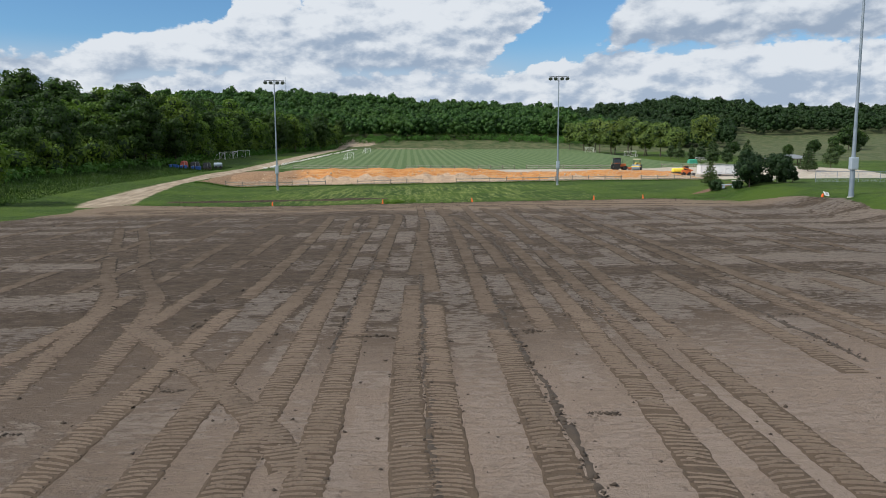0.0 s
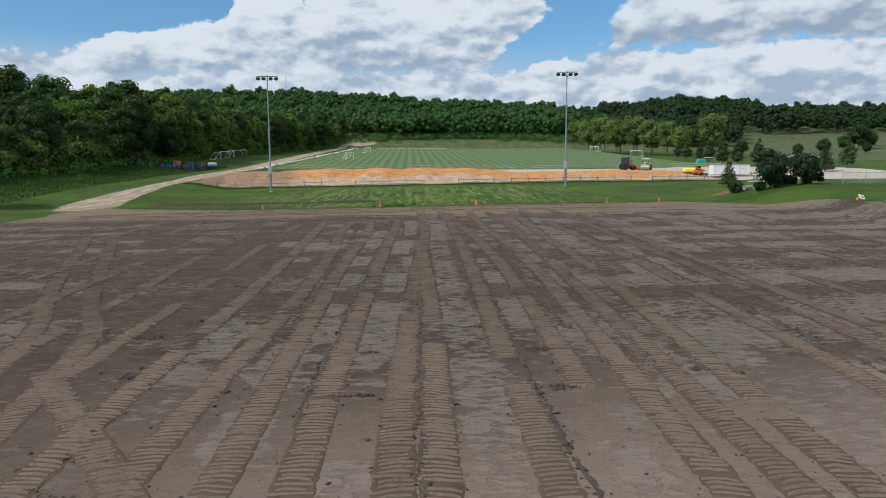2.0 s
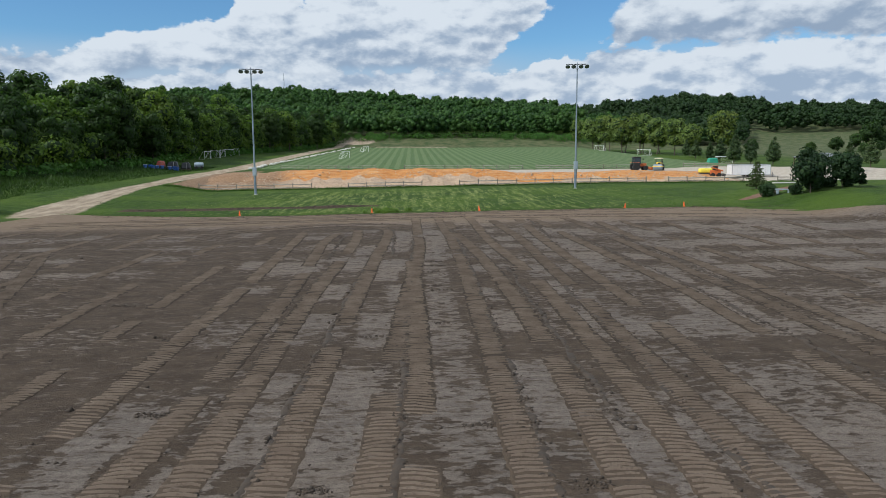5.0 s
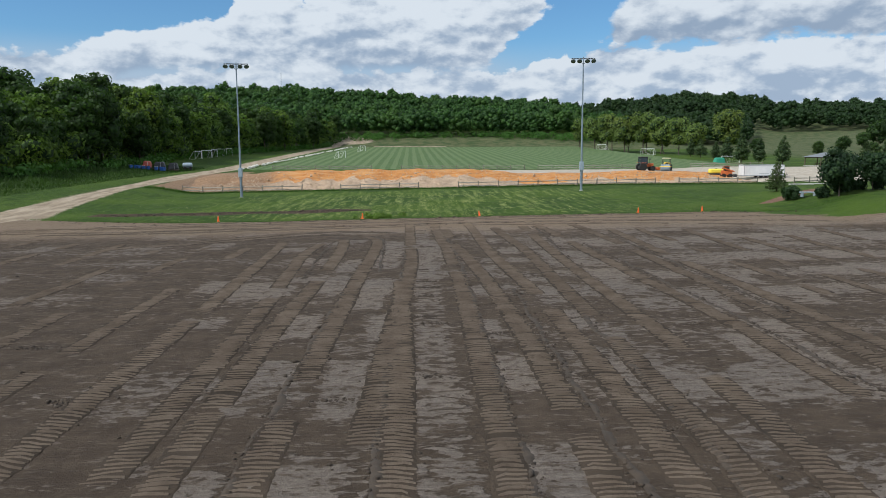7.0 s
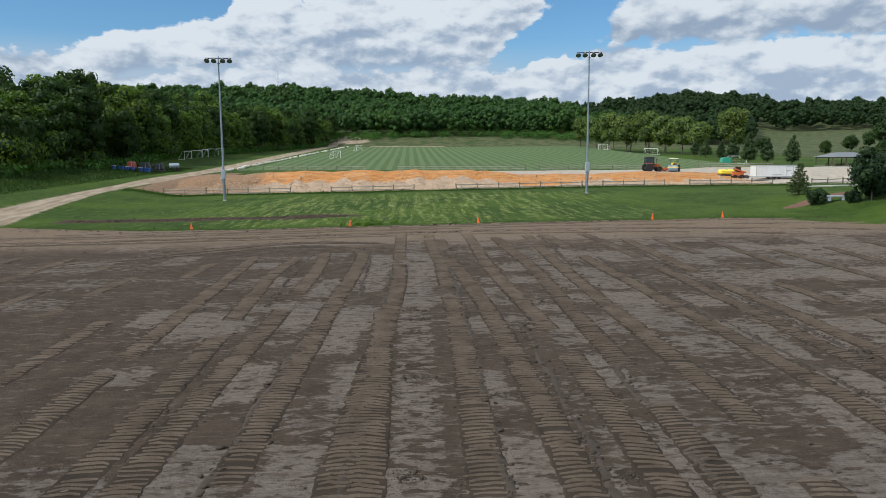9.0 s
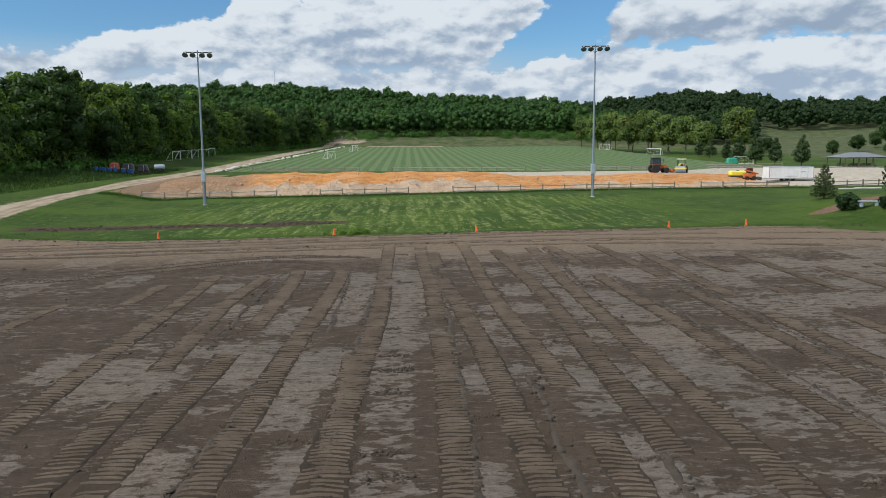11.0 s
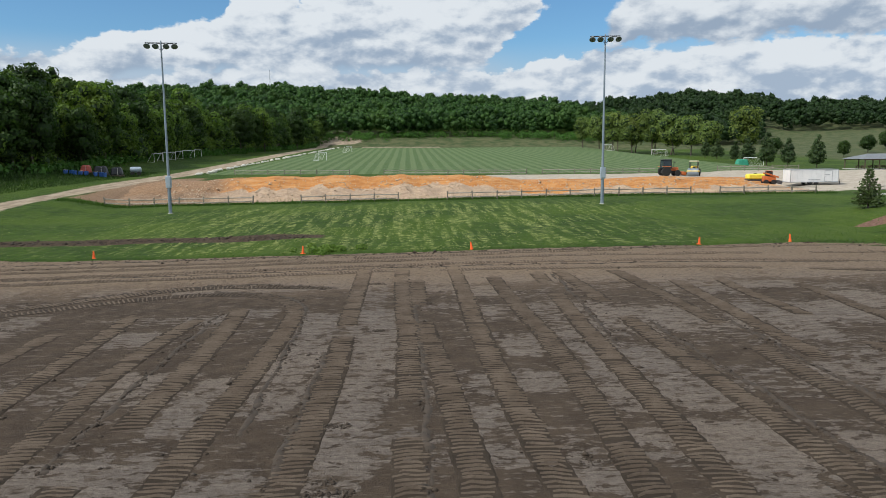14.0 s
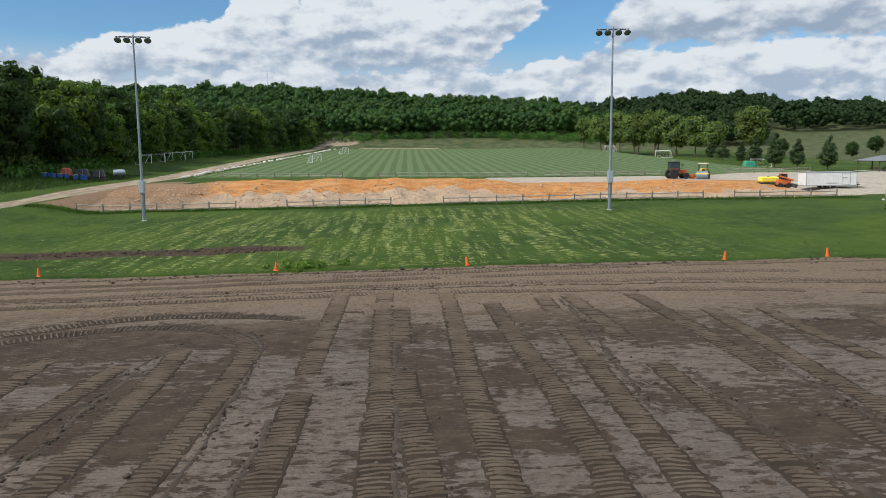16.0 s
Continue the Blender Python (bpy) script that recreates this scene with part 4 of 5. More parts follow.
sx, sy = q.uniform(-33, 64, 5200), 145.2 + 17 * q.rand(5200) ** 1.5
S = np.c_[sx, sy, q.gamma(1.7, 0.032, 5200) + 0.03, bank_z(sx, sy)]
rub = new("bank_rubble", fast_mesh("bank_rubble", *lumps(S, 0.75, 0.3, 5), rubble_mat))
tagged(rub, "broken tan stones lying on the cut bank", "rubble", kind="stuff")


# ---------------------------------------------------------------- floodlight poles
def light_pole(x, y, face, fat=1.0, up=20.0, name_group="floodlight poles"):
    """A tall galvanised pole with a ballast box and four floodlights on a crossarm."""
    t = thing("light_pole", pose(x, y, h(x, y) - 0.05), "tall galvanised steel floodlight pole standing in the grass", "light pole", name_group)
    bm = B()
    lathe(bm, [(0.21 * fat, 0), (0.20 * fat, 0.9), (0.19 * fat, 3.2), (0.165 * fat, 3.3), (0.125 * fat, 10), (0.085 * fat, up - 0.05), (0.05, up + 0.05)], 14)
    part("pole", bm, steel, t)
    bm = lathe(B(), [(0.30 * fat, -0.2), (0.30 * fat, 0.05), (0.27 * fat, 0.08)], 14)
    part("footing", bm, concrete, t, "round concrete footing")
    bm = box(B(), (0.60 * fat, 0.45 * fat, 1.35), (0, -0.10, 3.75), 0.03)
    bx = part("ballast_box", bm, box_grey, t, "blue-grey steel ballast box")
    bm = B()
    box(bm, (0.44 * fat, 0.02, 1.1), (0.02, -0.10 - 0.235 * fat, 3.75), 0.006)
    part("door_panel", bm, box_grey, bx)
    for s in (-1, 1):
        bm = tube(B(), (0.18 * s, -0.05, 3.1), (0.16 * s, -0.05, 0.4), 0.035, None, 6)
        part("conduit", bm, steel_dark, t)
    d = Matrix.Rotation(face, 4, "Z")
    bm = box(B(), (3.5, 0.13, 0.13), (0, 0, up - 0.25), 0.012)
    arm = part("crossarm", bm, steel_dark, t)
    arm.matrix_local = d
    for s in (-1, 1):
        bm = tube(B(), d @ Vector((0, 0, up - 1.1)), d @ Vector((0.8 * s, 0, up - 0.32)), 0.03, None, 6)
        part("brace", bm, steel_dark, t)
    for k, u in enumerate((-1.5, -0.58, 0.58, 1.5)):
        m = d @ pose(u, -0.10, up - 0.5, 136, 0, (-8, -3, 3, 8)[k])
        bm = lathe(B(), [(0.09, -0.36), (0.16, -0.31), (0.18, -0.15), (0.29, 0.02), (0.36, 0.18), (0.375, 0.22), (0.35, 0.23)], 18, m)
        lamp = part("floodlight", bm, reflector, t, "spun aluminium floodlight bowl")
        part("lens", lathe(B(), [(0.34, 0.233), (0.23, 0.27), (0.08, 0.285)], 18, m), glass_lens, lamp)
        part("bracket", tube(B(), d @ Vector((u, 0, up - 0.28)), m @ Vector((0, 0, -0.3)), 0.035, None, 6), steel_dark, lamp)
    return t


light_pole(-23.83, 132.0, radians(8))
light_pole(27.92, 131.3, radians(-6))
light_pole(49.45, 75.0, radians(-40), 1.35, 25.0)


# ---------------------------------------------------------------- cones and the tipped sign
def cone(x, y, lean=0, turn=0):
    t = thing("traffic_cone", pose(x, y, h(x, y), lean, 0, turn), "slim orange plastic traffic cone at the soil's edge", "traffic cone", "cones along the field edge")
    part("base", box(B(), (0.28, 0.28, 0.03), (0, 0, 0.015), 0.01), orange, t)
    part("cone_body", lathe(B(), [(0.115, 0.025), (0.105, 0.05), (0.09, 0.19), (0.062, 0.40), (0.05, 0.54), (0.04, 0.57), (0.03, 0.575)], 14), orange, t)
    return t


for x, y, a, b in ((-18.5, 97.5, 0, 10), (-3.35, 97.3, 3, 40), (9.1, 97.25, -9, 70), (26.0, 96.6, 5, 20), (33.0, 96.7, -4, 60)):
    cone(x, y, a, b)
sign = thing("tipped_sign", pose(48.4, 78.2, h(48.4, 78.2), 0, 0, 12) @ Matrix.Scale(0.75, 4), "white sign board tipped over beside an orange stand", "sign")
part("board", box(B(), (0.95, 0.06, 0.75), (0.25, 0.1, 0.48), 0.01, (-38, 12, 0)), white, sign)
part("stand", box(B(), (0.42, 0.28, 0.55), (-0.55, 0, 0.27), 0.05, (0, 14, 0), 0.55), orange, sign, "bright orange plastic stand")
for k in range(2):
    part("print_bar", box(B(), (0.45, 0.01, 0.10), (0.25, -0.02 + 0.10 * k, 0.45 + 0.18 * k), 0.0, (-38, 12, 0)), black, sign)


# ---------------------------------------------------------------- split-rail fences
def fence(a, b, label, bay=3.3, tall=1.15, drop=0.0):
    a, b = Vector(a), Vector(b)
    nb = max(1, round((b - a).length / bay))
    t = thing("split_rail_fence", pose(a.x, a.y, h(a.x, a.y)), label, "fence", "rail fences")
    rr = np.random.RandomState(int(abs(a.x) * 10 + a.y))
    pts = []
    for k in range(nb + 1):
        p = a.lerp(b, k / nb)
        pts.append(Vector((p.x - a.x, p.y - a.y, h(p.x, p.y) - h(a.x, a.y) - drop)))
        lean = rr.normal(0, 2.0, 2)
        o = part("post", box(B(), (0.15, 0.15, tall + 0.35), (0, 0, (tall + 0.35) / 2 - 0.3), 0.02), post_wood, t)
        o.matrix_local = pose(*pts[-1], lean[0], lean[1], rr.uniform(-10, 10))
    for k in range(nb):
        for z in (0.42, 0.92):
            p, q_ = pts[k], pts[k + 1]
            e0, e1 = rr.normal(0, 0.025, 2)
            o = part("rail", tube(B(), p + Vector((-0.08, 0, z + e0)), q_ + Vector((0.08, 0, z + e1)), 0.075, 0.065, 6), rail_wood, t)
    return t


lab = "weathered grey split-rail fence at the foot of the bank"
fence((-35.9, 143.0), (-16.3, 142.6), lab)
fence((-9.8, 142.4), (3.1, 142.4), lab)
fence((9.8, 142.4), (43.2, 142.4), lab)
fence((47.2, 142.3), (61.0, 142.8), lab)
fence((66.5, 141.0), (80, 146.5), lab)
lab = "weathered grey split-rail fence along the mown turf"
for x0, x1 in ((-30.6, -7.5), (-0.4, 29.0), (32.3, 56.0)):
    fence((x0, 195), (x1, 195), lab)
fence((71.2, 199.5), (90, 201), lab)


# ---------------------------------------------------------------- goals
def goal(x, y, turn, wide=5.4, high=2.3, deep=1.6, label="white tubular football goal standing on the turf", grp="goals"):
    t = thing("football_goal", pose(x, y, h(x, y), 0, 0, turn), label, "goal", grp)
    w, r = wide / 2, 0.07
    for s in (-1, 1):
        part("post", tube(B(), (w * s, 0, -0.03), (w * s, 0, high), r, None, 8), white_pvc, t)
        part("side_bar", tube(B(), (w * s, 0, 0.05), (w * s, deep, 0.05), r * 0.6, None, 6), white_pvc, t)
        part("back_stay", tube(B(), (w * s, deep, 0.02), (w * s, 0.4, high), r * 0.6, None, 6), white_pvc, t)
    part("crossbar", tube(B(), (-w, 0, high), (w, 0, high), r, None, 8), white_pvc, t)
    part("ground_bar", tube(B(), (-w, deep, 0.05), (w, deep, 0.05), r * 0.6, None, 6), white_pvc, t)
    if grp == "stored goals":
        return t
    net = B()
    for k in range(17):
        u = -w + wide * k / 16
        tube(net, (u, deep, 0.05), (u, 0.4, high), 0.006, None, 3)
    for k in range(1, 8):
        v = k / 8
        tube(net, (-w, deep + (0.4 - deep) * v, 0.05 + (high - 0.05) * v), (w, deep + (0.4 - deep) * v, 0.05 + (high - 0.05) * v), 0.006, None, 3)
    part("net", net, white_pvc, t, "thin white netting")
    return t


goal(104.5, 252.5, -30)
goal(89.5, 290, -50)
goal(84, 335, -60)
goal(-20.5, 262, 70)
goal(-18, 330, 70)
for k, (x, y) in enumerate(((-60.2, 239), (-60.0, 247), (-59.8, 255), (-59.5, 263), (-59.0, 271))):
    goal(x, y, 82 + (-1) ** k * 6, 6.4, 2.3, 1.8, "white tubular goal stored in a row by the wood", "stored goals")


# ---------------------------------------------------------------- trailer and machines
def wheel(parent, at, r, w, hub=None, axis="Y"):
    m = Matrix.Translation(at) @ pose(0, 0, 0, 90, 0, 0 if axis == "Y" else 90)
    o = part("wheel", lathe(B(), [(r * 0.55, -w / 2), (r * 0.93, -w / 2), (r, -w * 0.3), (r, w * 0.3), (r * 0.93, w / 2), (r * 0.55, w / 2)], 20, m), rubber, parent, "black rubber tyre")
    part("rim", lathe(B(), [(r * 0.56, -w * 0.42), (r * 0.50, -w * 0.2), (r * 0.50, w * 0.2), (r * 0.56, w * 0.42)], 14, m), hub or steel, o)
    return o


TX, TY = 71.1, 162.4
TZ = h(TX, TY)
tr = thing("cargo_trailer", pose(TX, TY, TZ - 0.02, 0, 0, 1.0), "long white enclosed cargo trailer parked on gravel", "trailer")
part("body", box(B(), (8.15, 2.45, 2.02), (0, 0, 1.46), 0.05), white, tr)
part("roof", box(B(), (8.12, 2.42, 0.06), (0, 0, 2.50), 0.02), trim_grey, tr)
part("lower_trim", box(B(), (8.2, 2.5, 0.12), (0, 0, 0.44), 0.01), trim_grey, tr)
part("upper_trim", box(B(), (8.2, 2.5, 0.08), (0, 0, 2.44), 0.01), trim_grey, tr)
for k in range(10):
    part("panel_seam", box(B(), (0.02, 0.008, 1.85), (-3.7 + 0.8 * k, -1.229, 1.45), 0.0), seam_white, tr)
for s in (-1, 1):
    part("corner_post", box(B(), (0.10, 0.06, 2.0), (4.05 * s, -1.215, 1.46), 0.01), trim_grey, tr)
dr = part("side_door", box(B(), (1.25, 0.03, 1.75), (2.35, -1.245, 1.42), 0.01), white, tr)
for a, b in (((1.33, 0.02, 0.04), (2.35, -1.262, 2.31)), ((1.33, 0.02, 0.04), (2.35, -1.262, 0.54)), ((0.04, 0.02, 1.8), (1.7, -1.262, 1.43)), ((0.04, 0.02, 1.8), (3.0, -1.262, 1.43))):
    part("door_frame", box(B(), a, b), trim_grey, dr)
part("handle", box(B(), (0.12, 0.05, 0.05), (1.85, -1.275, 1.4), 0.01), black, dr)
part("print_bar", box(B(), (0.85, 0.012, 0.13), (2.2, -1.263, 1.6)), trim_grey, dr)
for u in (-0.55, 0.42):
    wheel(tr, (u, -1.05, 0.38), 0.38, 0.24)
    wheel(tr, (u, 1.05, 0.38), 0.38, 0.24)
part("mudguard", box(B(), (2.0, 0.28, 0.07), (-0.06, -1.15, 0.83), 0.02), trim_grey, tr)
for s in (-1, 1):
    part("tongue", tube(B(), (4.0, 0.7 * s, 0.45), (5.4, 0.05 * s, 0.5), 0.06, None, 6), black, tr)
part("jack", tube(B(), (5.1, 0, 0.0), (5.1, 0, 0.9), 0.05, None, 8), steel_dark, tr)

# tractor with a dark cab and a drag implement
x, y = 52.9, 178.5
tc = thing("tractor", pose(x, y, h(x, y), 0, 0, 4), "orange tractor with dark glazed cab towing a drag frame", "tractor")
part("hood", box(B(), (1.7, 0.85, 0.75), (1.0, 0, 1.25), 0.10), machine_orange, tc)
part("chassis", box(B(), (3.1, 0.7, 0.5), (0.2, 0, 0.75), 0.05), black, tc)
cb = part("cab", box(B(), (1.6, 1.55, 1.55), (-0.45, 0, 2.15), 0.06, None, 0.92), cab_glass, tc, "dark tinted cab glass")
part("roof", box(B(), (1.75, 1.7, 0.16), (-0.45, 0, 2.98), 0.05), black, cb)
for sx_ in (-1, 1):
    for sy_ in (-1, 1):
        part("pillar", tube(B(), (-0.45 + 0.79 * sx_, 0.77 * sy_, 1.4), (-0.45 + 0.74 * sx_, 0.72 * sy_, 2.95), 0.05, None, 6), black, cb)
for s in (-1, 1):
    wheel(tc, (-0.75, 0.95 * s, 0.85), 0.85, 0.5, machine_orange)
    wheel(tc, (1.5, 0.85 * s, 0.55), 0.55, 0.35, machine_orange)
    part("fender", box(B(), (1.5, 0.5, 0.08), (-0.75, 0.95 * s, 1.74), 0.03), machine_orange, tc)
part("exhaust", tube(B(), (1.2, 0.3, 1.5), (1.2, 0.3, 2.7), 0.05, None, 8), black, tc)
part("mirror", box(B(), (0.08, 0.25, 0.35), (0.7, -1.25, 2.5), 0.02), black, tc)
part("loader_arm", tube(B(), (0.6, -0.55, 1.45), (2.6, -0.55, 0.5), 0.09, None, 8), machine_orange, tc)
part("bucket", box(B(), (0.7, 1.9, 0.6), (2.8, 0, 0.45), 0.05, (0, 15, 0)), machine_orange, tc)
part("drag_frame", box(B(), (1.6, 1.6, 0.25), (3.9, 0, 0.35), 0.04), steel_dark, tc)

x, y = 57.0, 176.5
rl = thing("road_roller", pose(x, y, h(x, y), 0, 0, 62), "yellow soil roller with cream canopy on the gravel", "roller")
part("drum", lathe(B(), [(0.62, -0.95), (0.72, -0.9), (0.72, 0.9), (0.62, 0.95)], 26, pose(-1.25, 0, 0.72, 90, 0, 0)), steel, rl, "smooth steel drum")
part("drum_frame", box(B(), (1.7, 2.15, 0.22), (-1.1, 0, 0.95), 0.04), machine_yellow, rl)
part("engine_hood", box(B(), (1.7, 1.3, 1.0), (0.95, 0, 1.35), 0.15), machine_yellow, rl)
part("platform", box(B(), (1.1, 1.5, 0.3), (-0.25, 0, 1.0), 0.04), black, rl)
cn = part("canopy", box(B(), (1.9, 1.6, 0.16), (-0.15, 0, 2.72), 0.06), cream, rl)
for sx_ in (-1, 1):
    for sy_ in (-1, 1):
        part("canopy_post", tube(B(), (-0.15 + 0.75 * sx_, 0.68 * sy_, 1.1), (-0.15 + 0.75 * sx_, 0.68 * sy_, 2.68), 0.05, None, 6), black, cn)
part("driver_seat", box(B(), (0.5, 0.5, 0.6), (0.1, 0, 1.4), 0.1), black, rl)
for s in (-1, 1):
    wheel(rl, (1.05, 0.75 * s, 0.68), 0.68, 0.5, machine_yellow)

x, y = 64.2, 167.5
tk = thing("water_tank", pose(x, y, h(x, y), 0, 0, 3), "bright yellow low tank resting on the pad", "tank")
part("tank_body", box(B(), (3.1, 1.3, 0.95), (0, 0, 0.75), 0.22), bright_yellow, tk)
part("skid", box(B(), (3.2, 1.2, 0.28), (0, 0, 0.14), 0.03), steel_dark, tk)
part("filler_cap", lathe(B(), [(0.2, 1.2), (0.2, 1.32), (0.14, 1.34)], 12), black, tk)

x, y = 64.2, 162.6
sk = thing("skid_steer", pose(x, y, h(x, y), 0, 0, -12), "rusty orange skid-steer loader beside the trailer", "loader")
part("body", box(B(), (2.0, 1.25, 0.95), (0, 0, 0.95), 0.12), machine_orange, sk)
part("cage", box(B(), (1.05, 1.15, 0.95), (-0.05, 0, 1.75), 0.08, None, 0.9), black, sk, "black operator cage")
part("cage_roof", box(B(), (1.1, 1.2, 0.08), (-0.05, 0, 2.25), 0.02), machine_orange, sk)
for s in (-1, 1):
    part("lift_arm", box(B(), (2.2, 0.15, 0.25), (0.3, 0.75 * s, 1.55), 0.03, (0, 18, 0)), machine_orange, sk)
    wheel(sk, (-0.6, 0.72 * s, 0.42), 0.42, 0.3)
    wheel(sk, (0.6, 0.72 * s, 0.42), 0.42, 0.3)
part("bucket", box(B(), (0.6, 1.8, 0.55), (1.6, 0, 0.4), 0.06, (0, 20, 0)), steel_dark, sk)


# ---------------------------------------------------------------- stored gear by the wood
for k in range(9):
    x, y = -60.2 + 0.92 * k, 186.0 + 0.5 * math.sin(k * 2.1)
    if k in (5,):
        continue
    b = thing("blue_bin", pose(x, y, h(x, y), 0, 0, k * 23), "blue plastic bin lying among stored gear", "bin", "blue bins")
    part("tub", lathe(B(), [(0.30, 0), (0.38, 0.1), (0.43, 0.8), (0.46, 0.84)], 12), blue, b)
    part("rim", lathe(B(), [(0.46, 0.84), (0.47, 0.88), (0.38, 0.9)], 12), white_pvc if k % 3 == 0 else blue, b)
for k, (x, y, w, mt, lb) in enumerate(((-57.6, 189, 2.0, red, "faded red frame of a stored implement"), (-55.0, 189.5, 2.7, tarp, "load under a black tarpaulin"), (-52.0, 189.5, 2.4, tarp, "load under a black tarpaulin"))):
    g = thing("stored_load", pose(x, y, h(x, y), 0, 0, 5 * k), lb, "stored load", "stored loads")
    part("pallet", box(B(), (w, 2.0, 0.3), (0, 0, 0.15), 0.03), timber, g)
    part("cover", box(B(), (w * 0.95, 1.9, 1.5), (0, 0, 1.05), 0.22, (0, 4 - 4 * k, 0), 0.72), mt, g)
    part("rope", box(B(), (0.08, 1.98, 1.3), (0.3, 0, 1.0), 0.02, None, 0.76), stone_pale, g)
wg = thing("hay_wagon", pose(-50.9, 196.5, h(-50.9, 196.5), 0, 0, 15), "grey tank wagon standing at the edge of the wood", "wagon")
part("tank", lathe(B(), [(0.3, -1.1), (0.55, -1.0), (0.6, 0), (0.55, 1.0), (0.3, 1.1)], 14, pose(0, 0, 1.15, 0, 90, 0)), box_grey, wg)
wheel(wg, (-0.6, -0.5, 0.4), 0.4, 0.2)
wheel(wg, (0.6, -0.5, 0.4), 0.4, 0.2)

# pale boulders along the turf
q = np.random.RandomState(9)


def boulder_mesh(k):
    bm = B()
    bmesh.ops.create_icosphere(bm, subdivisions=2, radius=0.5)
    for v in bm.verts:
        p = v.co * 2.3 + Vector((k * 7.1, 3, 1))
        v.co *= 1 + 0.30 * noise.noise(p) + 0.12 * noise.noise(p * 2.7)
        v.co.z *= 0.72
    me = bpy.data.meshes.new("boulder")
    bm.to_mesh(me)
    bm.free()
    me.materials.append(stone_pale)
    return me


rocks = [boulder_mesh(k) for k in range(4)]
for k in range(74):
    y = 197 + 190 * (k / 73) ** 1.15 + q.normal(0, 0.5)
    x = float(np.interp(y, (196, 390), (-38.6, -27.6))) + q.normal(0, 0.35)
    o = new("boulder", rocks[k % 4])
    s = q.uniform(0.6, 1.2)
    o.matrix_world = pose(x, y, h(x, y) + 0.12 * s, 0, 0, q.uniform(0, 360)) @ Matrix.Scale(s, 4)
    tagged(o, "pale limestone boulder edging the turf", "boulder", "boulders")


# ---------------------------------------------------------------- shelter, bin, small fittings
sx0, sy0 = 111.0, 206.5
sh = thing("picnic_shelter", pose(sx0, sy0, h(sx0, sy0)), "open timber picnic shelter with a grey shingle roof", "shelter")
bm = B()
L, Wd, e, r_ = 5.6, 4.4, 2.35, 3.5
vs = [bm.verts.new(v) for v in ((-L, -Wd, e), (L, -Wd, e), (L, Wd, e), (-L, Wd, e), (-L + 3.4, 0, r_), (L - 3.4, 0, r_))]
for f in ((0, 1, 5, 4), (1, 2, 5), (2, 3, 4, 5), (3, 0, 4), (3, 2, 1, 0)):
    bm.faces.new([vs[k] for k in f])
part("roof", bm, roof_grey, sh)
for fx in (-5.0, -1.7, 1.7, 5.0):
    for fy in (-3.8, 3.8):
        part("post", box(B(), (0.2, 0.2, 2.4), (fx, fy, 1.2), 0.02), timber, sh)
for fy in (-3.8, 3.8):
    part("beam", box(B(), (10.4, 0.15, 0.25), (0, fy, 2.24), 0.02), timber, sh)
part("slab", box(B(), (10.8, 8.4, 0.12), (0, 0, 0.03), 0.02), concrete, sh)
tb = None
for k, (fx, fy) in enumerate(((-3.6, -2), (-0.6, -2), (2.6, -2), (3.6, 1.6), (-2.6, 1.8), (0.6, 1.8))):
    m = pose(sx0 + fx, sy0 + fy, h(sx0, sy0) + 0.09, 0, 0, 3 * k)
    if tb is None:
        tb = thing("picnic_table", m, "dark wooden picnic table under the shelter", "picnic table", "picnic tables")
        part("tabletop", box(B(), (1.9, 0.8, 0.06), (0, 0, 0.75), 0.01), timber, tb)
        for s in (-1, 1):
            part("bench", box(B(), (1.9, 0.28, 0.05), (0, 0.75 * s, 0.45), 0.01), timber, tb)
            part("leg_frame", box(B(), (0.08, 1.4, 0.08), (0.7 * s, 0, 0.42), 0.01), timber, tb)
            part("leg", box(B(), (0.08, 0.12, 0.75), (0.7 * s, 0.25, 0.37), 0.01, (22, 0, 0)), timber, tb)
            part("leg", box(B(), (0.08, 0.12, 0.75), (0.7 * s, -0.25, 0.37), 0.01, (-22, 0, 0)), timber, tb)
    else:
        copy_thing(tb, m)
x, y = 98.5, 247
gb = thing("gear_cover", pose(x, y, h(x, y)), "teal green covered gear beside the goal", "cover")
part("cover", box(B(), (3.6, 2.2, 1.9), (0, 0, 0.95), 0.3, None, 0.75), green_cloth, gb)
part("ballast", box(B(), (0.5, 2.0, 0.25), (-1.7, 0, 0.12), 0.05), white_pvc, gb)
x, y = 47.4, 101.9
rk = thing("garden_bench", pose(x, y, h(x, y), 0, 0, -18), "low grey stone bench in the mulch bed", "bench")
part("seat", box(B(), (1.9, 0.6, 0.14), (0, 0, 0.52), 0.04), box_grey, rk)
for s in (-1, 1):
    part("support", box(B(), (0.30, 0.5, 0.5), (0.65 * s, 0, 0.22), 0.05), box_grey, rk)
for k, (x, y) in enumerate(((66.0, 137.8), (71, 139.0))):
    o = thing("parking_block", pose(x, y, h(x, y), 0, 0, 4), "pale concrete kerb block on the grass edge", "kerb block", "kerb blocks")
    part("block", box(B(), (4.2, 0.5, 0.22), (0, 0, 0.09), 0.05), concrete, o)

